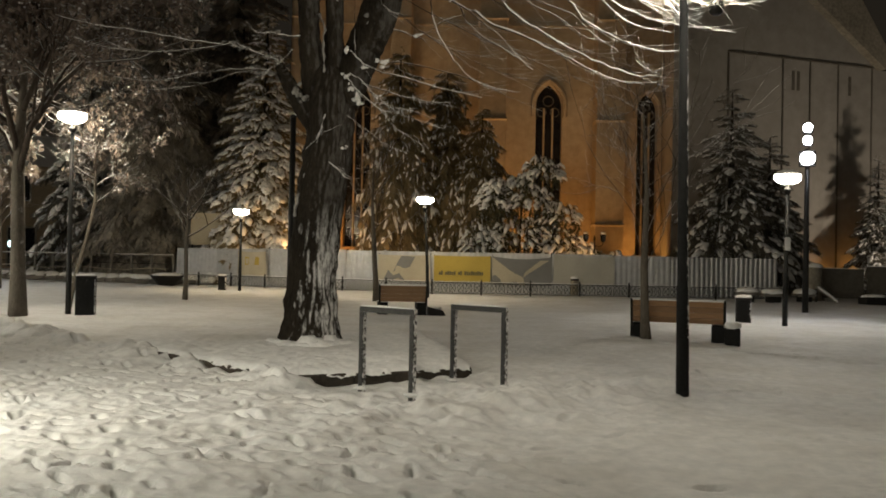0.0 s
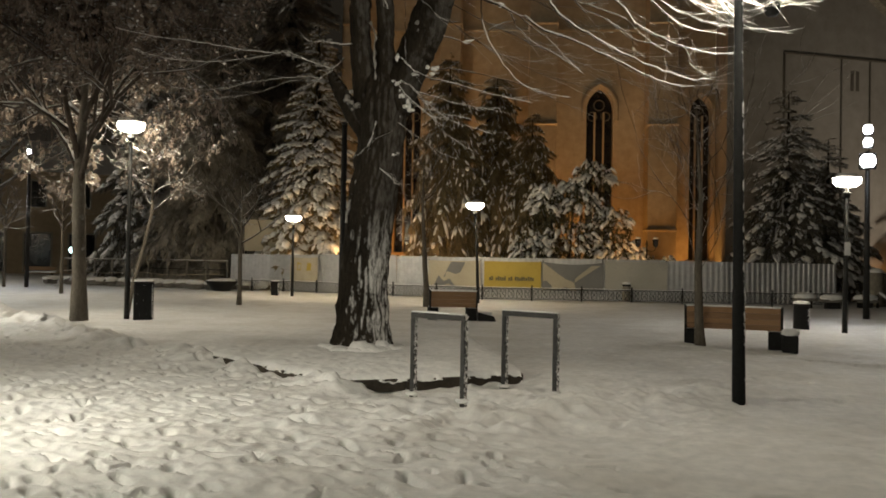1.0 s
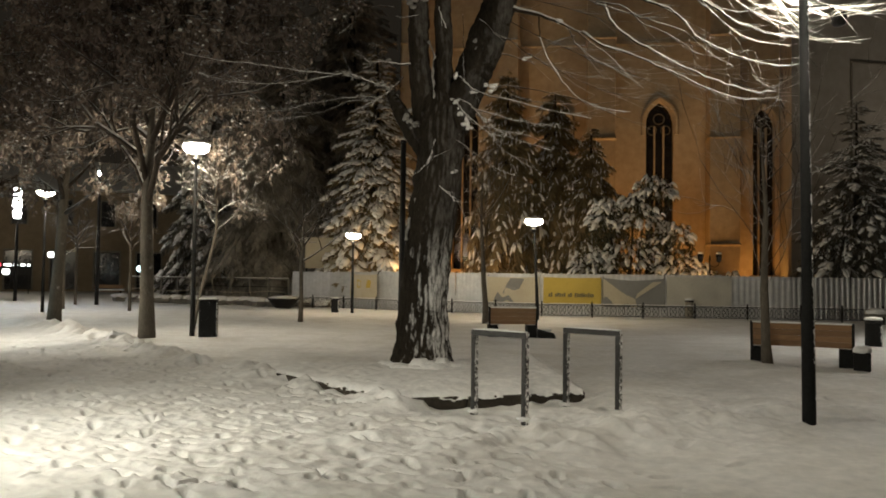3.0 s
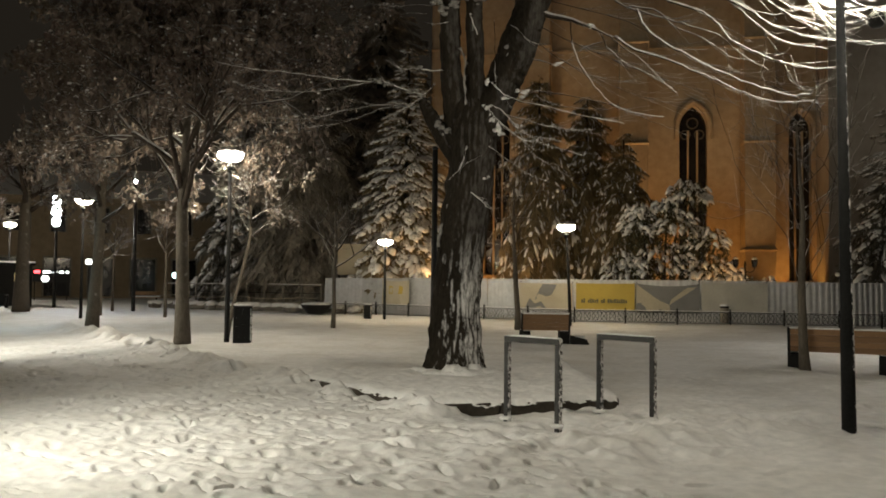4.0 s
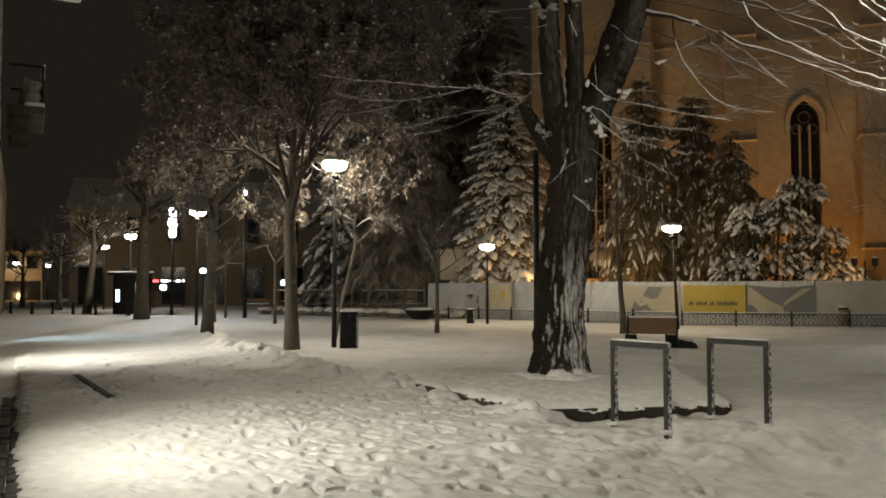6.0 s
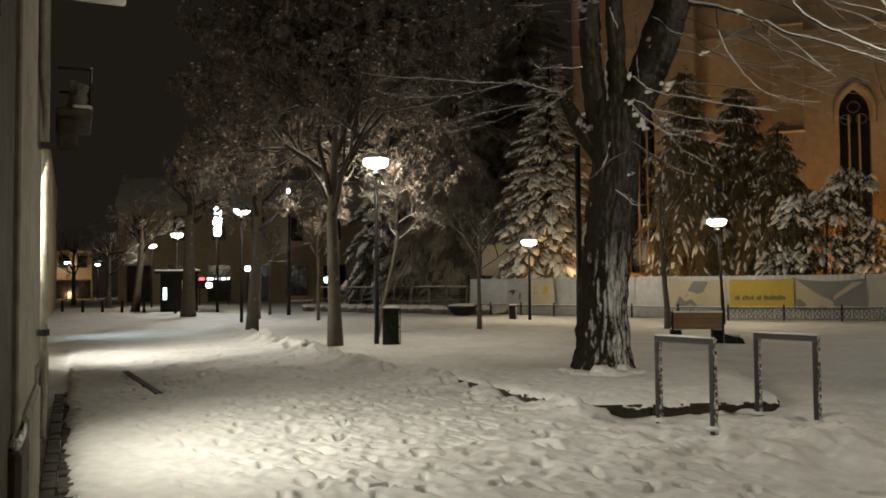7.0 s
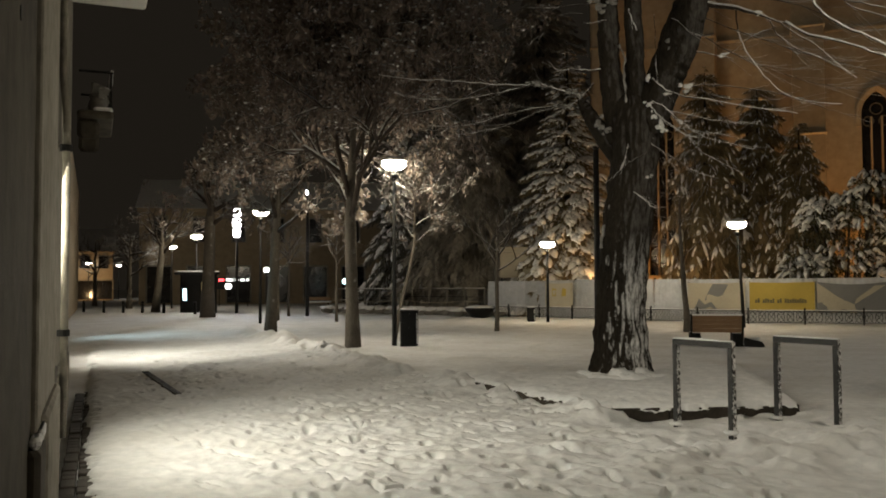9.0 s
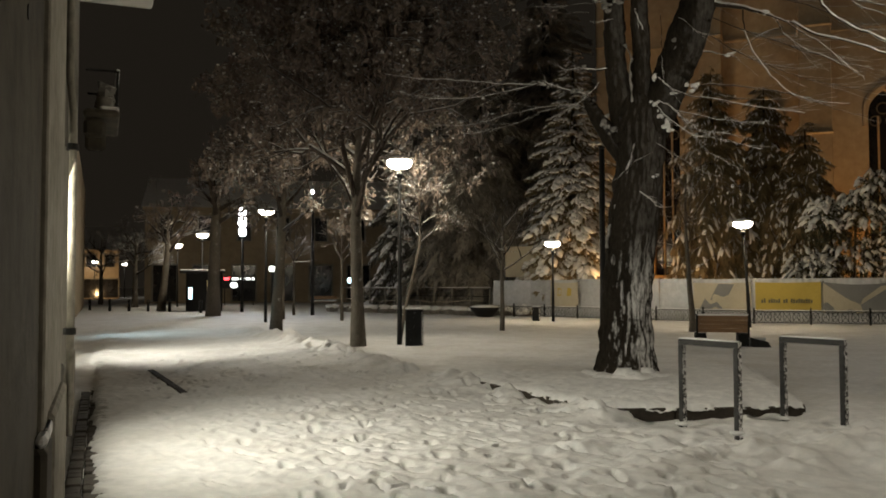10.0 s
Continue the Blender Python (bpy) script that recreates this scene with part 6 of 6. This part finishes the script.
# ---- old lantern behind the fence ----
ln = thing("garden_lantern", (7.05, 39.9, -.05), "unlit old iron lantern post with two arms", "lantern")
part("post", Shape().lathe([(.09, 0), (.07, .15), (.04, .3), (.035, 2.5), (.06, 2.55), (.02, 2.75)], 10), IRON, ln, "", True)
for sx in (-1, 1):
    arm = part("arm", Shape().tube([(0, 0, 2.3), (sx * .2, 0, 2.22), (sx * .38, 0, 2.3), (sx * .40, 0, 2.42)], [.018] * 4, 6), IRON, ln, "", True)
    part("lantern_glass", Shape().lathe([(.05, 2.43), (.11, 2.50), (.13, 2.72), (.15, 2.74), (.05, 2.86), (.015, 2.93)], 6, (sx * .40, 0, 0)), GLASS_DARK, arm, "dark unlit lantern")
    part("snow_cap", Shape().blob((sx * .40, 0, 2.84), .12, .12, .07, rng, 8, .15), SNOW, arm, "cap of snow", True)

# ---- building site beside the fence ----


def site_barrier():
    a, b = Vector((-24.5, 47.5, 0)), Vector((-13.4, 42.8, 0))
    t = thing("barrier", (0, 0, -.1), "temporary barrier of posts, rails and pale tape round a dug-up area", "barrier")
    n = 9
    ps = [a.lerp(b, k / n) for k in range(n + 1)]
    for p in ps:
        part("post", Shape().box(p.x - .05, p.y - .05, 0, p.x + .05, p.y + .05, 1.5, .01), CONCRETE, t)
    up = Vector((0, 0, 1))
    part("rail", Shape().tube([p + up * 1.48 for p in ps], [.03] * (n + 1), 6), CONCRETE, t, "pale top rail")
    part("rail_snow", Shape().tube([p + up * 1.515 for p in ps], [.028] * (n + 1), 6, .7), SNOW, t, "snow along the rail", True)
    part("rail", Shape().tube([p + up * 1.05 for p in ps], [.02] * (n + 1), 6), IRON, t)
    tape = [p + up * (.78 + .06 * math.sin(k * 1.7)) + Vector((0, -.6, 0)) for k, p in enumerate(ps)]
    part("tape", Shape().tube(tape, [.05] * (n + 1), 5, .5), BANNER_BLANK, t, "sagging pale tape")
    return t


site_barrier()
for k in range(16):
    x = -24 + k * .78
    y = 45.6 - k * .28 + rng.uniform(-.6, .6)
    ob = thing("rubble_heap", (x, y, -.05), "stone block half buried in snow", "rubble", "rubble round the dug-up area")
    part("stone", Shape().blob((0, 0, .18), rng.uniform(.3, .6), .35, .26, rng, 8, .3), CONCRETE, ob)
    part("snow", Shape().blob((0, 0, .36), rng.uniform(.3, .55), .33, .16, rng, 8, .2), SNOW, ob, "snow on the stone", True)

pl = thing("planter", (-12.89, 40.3, -.05), "wide dark bowl planter filled with snow", "planter")
part("bowl", Shape().lathe([(.30, 0), (.42, .06), (.72, .42), (.78, .50), (.70, .50)], 20), IRON, pl, "", True)
part("snow", Shape().lathe([(.70, .49), (.6, .57), (.3, .62), (.02, .63)], 16), SNOW, pl, "snow filling", True)

bb = thing("notice_board", (-11.75, 43.3, -.05), "pale notice board on two posts behind the fence", "notice board")
part("board", Shape().box(-.95, -.03, 2.0, .95, .03, 3.6, .01), BANNER_BLANK, bb)
for x in (-.9, .9):
    part("post", Shape().box(x - .04, .035, 0, x + .04, .11, 3.7, .01), IRON, bb)

# ---- kiosk and street end ----
ks = thing("kiosk", (-31.65, 43.5, -.05), "small dark street kiosk with a lit pane and snowy roof", "kiosk", turn=36)
part("body", Shape().box(-1.05, -.9, 0, 1.05, .9, 2.35, .03), IRON, ks, "dark kiosk body")
part("roof", Shape().box(-1.4, -1.25, 2.352, 1.2, 1.1, 2.47, .03), IRON, ks)
part("roof_snow", Shape().box(-1.38, -1.22, 2.472, 1.18, 1.08, 2.56, .04), SNOW, ks, "snow on the roof")
dr = part("door", Shape().box(-.05, -.93, .1, .75, -.903, 2.1, .005), IRON, ks)
part("pane", Shape().box(.15, -.945, 1.0, .38, -.933, 1.9), YELLOW_GLOW, dr, "yellow lit pane")
part("pane", Shape().box(-.9, -.915, .8, -.7, -.903, 1.5), BLUE_GLOW, ks, "pale blue lit strip")

BOLLARD = thing("bollard", (-32.47, 41.32, -.04), "short dark bollard in the snow", "bollard", "bollards across the street")
part("post", Shape().lathe([(.09, 0), (.085, .62), (.10, .64), (.10, .70), (.04, .76)], 10), IRON, BOLLARD, "", True)
for p in ((-34.45, 41.87), (-36.4, 42.5), (-30.0, 40.9), (-38.5, 43.2), (-41, 44.2)):
    copy_thing(BOLLARD, pose(p[0], p[1], -.04))

sg = thing("shop_sign", (-39.3, 58.0, 0), "lit red and white sign strip with a round light", "sign", turn=34)
for x in (-.8, 1.4):
    part("post", Shape().box(x - .04, .02, -.05, x + .04, .10, 2.3, .01), IRON, sg)
part("backing", Shape().box(-.95, .0, 1.35, 1.6, .018, 2.3, .005), IRON, sg)
part("red_section", Shape().box(-.85, -.03, 2.0, -.45, -.002, 2.2), RED_GLOW, sg, "red lit section")
for x, w in ((-.25, .5), (.4, .28), (.85, .3), (1.3, .18)):
    part("white_section", Shape().box(x, -.03, 2.02, x + w, -.002, 2.18), WHITE_GLOW, sg, "white lit section")
part("round_light", Shape().blob((-.1, -.06, 1.6), .27, .05, .27, rng, 14, 0), WHITE_GLOW, sg, "round white light", True)
for (px, py, z, r, mt, nm, lab) in ((-72.0, 69.4, 2.2, .24, RED_GLOW, "traffic_signal", "small red traffic signal far down the street"), (-31.6, 51.0, 2.75, .22, WHITE_GLOW, "globe_lamp", "small white globe lamp on a thin post"), (-26.9, 53.6, 1.95, .24, BLUE_GLOW, "globe_lamp", "small pale blue lamp on a thin post"), (-67.6, 66.7, 1.6, .16, WHITE_GLOW, "globe_lamp", "small white globe lamp on a thin post")):
    o = thing(nm, (px, py, -.05), lab, "signal light")
    part("post", Shape().tube([(0, 0, 0), (0, 0, z - r)], [.05, .04], 8), IRON, o)
    part("lens", Shape().blob((0, 0, z), r, r, r, rng, 12, 0), mt, o, "glowing lens", True)


def far_bench(at, turn):
    t = thing("park_bench", (at[0], at[1], -.05), "low pale bench covered with snow", "bench", "snow-covered benches far off", turn=turn)
    for x in (-.7, .7):
        part("leg", Shape().box(x - .05, -.2, 0, x + .05, .2, .40, .01), IRON, t)
    part("seat", Shape().box(-.95, -.22, .402, .95, .22, .45, .01), WOOD, t)
    part("snow", Shape().box(-.94, -.21, .452, .94, .21, .56, .05), SNOW, t, "snow on the seat")
    part("backrest", Shape().box(-.95, .20, .60, .95, .24, .85, .01), WOOD, t)
    for x in (-.8, .8):
        part("stay", Shape().box(x - .03, .241, .40, x + .03, .27, .84, .005), IRON, t)


far_bench((-24.5, 53.4), 24)
far_bench((-29.5, 54.5), 30)

# ---- right-hand clutter ----


def snowy_stool(at, w, h, label):
    t = thing("stone_bench", (at[0], at[1], -.05), label, "stone bench", "snow-capped benches by the fence")
    part("foot", Shape().box(-w * .28, -.2, 0, w * .28, .2, h - .12, .02), IRON, t)
    part("slab", Shape().box(-w / 2, -.28, h - .12, w / 2, .28, h, .03), CONCRETE, t)
    part("snow", Shape().blob((0, 0, h + .05), w * .56, .34, .17, rng, 10, .12), SNOW, t, "rounded cap of snow", True)


for x, y, w, h in ((12.3, 34.6, .8, .42), (13.2, 34.2, .9, .40), (14.6, 34.6, .85, .40)):
    snowy_stool((x, y), w, h, "low dark stone bench with a rounded snow cap")
wp = thing("stone_post", (15.9, 36.6, -.05), "thick pale round post capped with snow", "stone post")
part("shaft", Shape().lathe([(.30, 0), (.28, .1), (.27, 1.45), (.2, 1.5)], 16), PLASTER, wp, "", True)
part("snow", Shape().lathe([(.29, 1.46), (.28, 1.56), (.15, 1.64), (.02, 1.66)], 14), SNOW, wp, "cap of snow", True)
bd = thing("leaning_board", (15.5, 34.6, -.02), "board lying aslant under snow", "board", turn=-25)
part("board", Shape().box(-.5, -.3, 0, .5, .3, .04, .01, Matrix.Translation((0, 0, .30)) @ Matrix.Rotation(radians(38), 4, "Y")), CONCRETE, bd)
part("trestle", Shape().box(-.42, -.25, 0, -.34, .25, .56, .01), IRON, bd)
part("snow", Shape().box(-.48, -.28, .042, .48, .28, .13, .04, Matrix.Translation((0, 0, .30)) @ Matrix.Rotation(radians(38), 4, "Y")), SNOW, bd, "layer of snow")
for k in range(4):
    x, y = 17.2 + 1.9 * k, 37.0 - .3 * k
    o = thing("site_panel", (x, y, -.05), "dark boarded site panel on feet", "site panel", "dark site panels", turn=-10)
    part("panel", Shape().box(-.9, -.03, .15, .9, .03, 1.42 + .12 * (k % 2), .01), JOINT, o)
    part("snow", Shape().box(-.88, -.03, 1.424 + .12 * (k % 2), .88, .03, 1.46 + .12 * (k % 2), .01), SNOW, o, "thin line of snow")
    for s in (-.8, .8):
        part("foot", Shape().box(s - .06, -.3, 0, s + .06, .3, .146, .02), CONCRETE, o)
for k in range(5):
    x, y = 15.6 + 1.1 * k, 32.8 + .25 * (k % 2)
    o = thing("crate", (x + .9, y, -.05), "dark low crate covered with snow", "crate", "snow-covered crates")
    hh = (.38, .5, .34, .46, .4)[k]
    part("box", Shape().box(-.45, -.35, 0, .45, .35, hh, .03), IRON, o)
    part("snow", Shape().blob((0, 0, hh + .02), .5, .4, .10, rng, 10, .12), SNOW, o, "cap of snow", True)

# ---- street surface by the wall ----
grate = thing("drain_channel", (*st(12.98, 1.14).xy, -.03), "dark exposed drain channel across the trampled snow", "drain", kind="structure", turn=STREET + 4)
part("channel", Shape().box(-.06, 0, -.05, .06, 3.85, .004, .01), EARTH, grate)
for k in range(24):
    part("bar", Shape().box(-.05, .08 + k * .157, .004, .05, .15 + k * .157, .011), IRON, grate)

strip = thing("pavement", (*st(2.0, -.26).xy, -.195), "bare wet stone paving at the foot of the wall", "paving", kind="structure", turn=STREET)
part("bedding", Shape().box(0, 0, 0, .56, 16, .06), EARTH, strip, "dark joint bedding")
STONES = [Shape().box(-.062, -.08, 0, .062, .08, .055 + .010 * k, .012).mesh("paver", PAVER) for k in range(3)]
row = 0
y = .12
while y < 12.0:
    for c in range(4):
        ob = new("paver", rng.choice(STONES))
        ob.parent = strip
        ob.location = (.07 + c * .132 + rng.uniform(-.005, .005), y + (.085 if c % 2 else 0) + rng.uniform(-.01, .01), .058)
        ob.rotation_euler = (rng.uniform(-.03, .03), rng.uniform(-.03, .03), rng.uniform(-.04, .04))
    y += .172
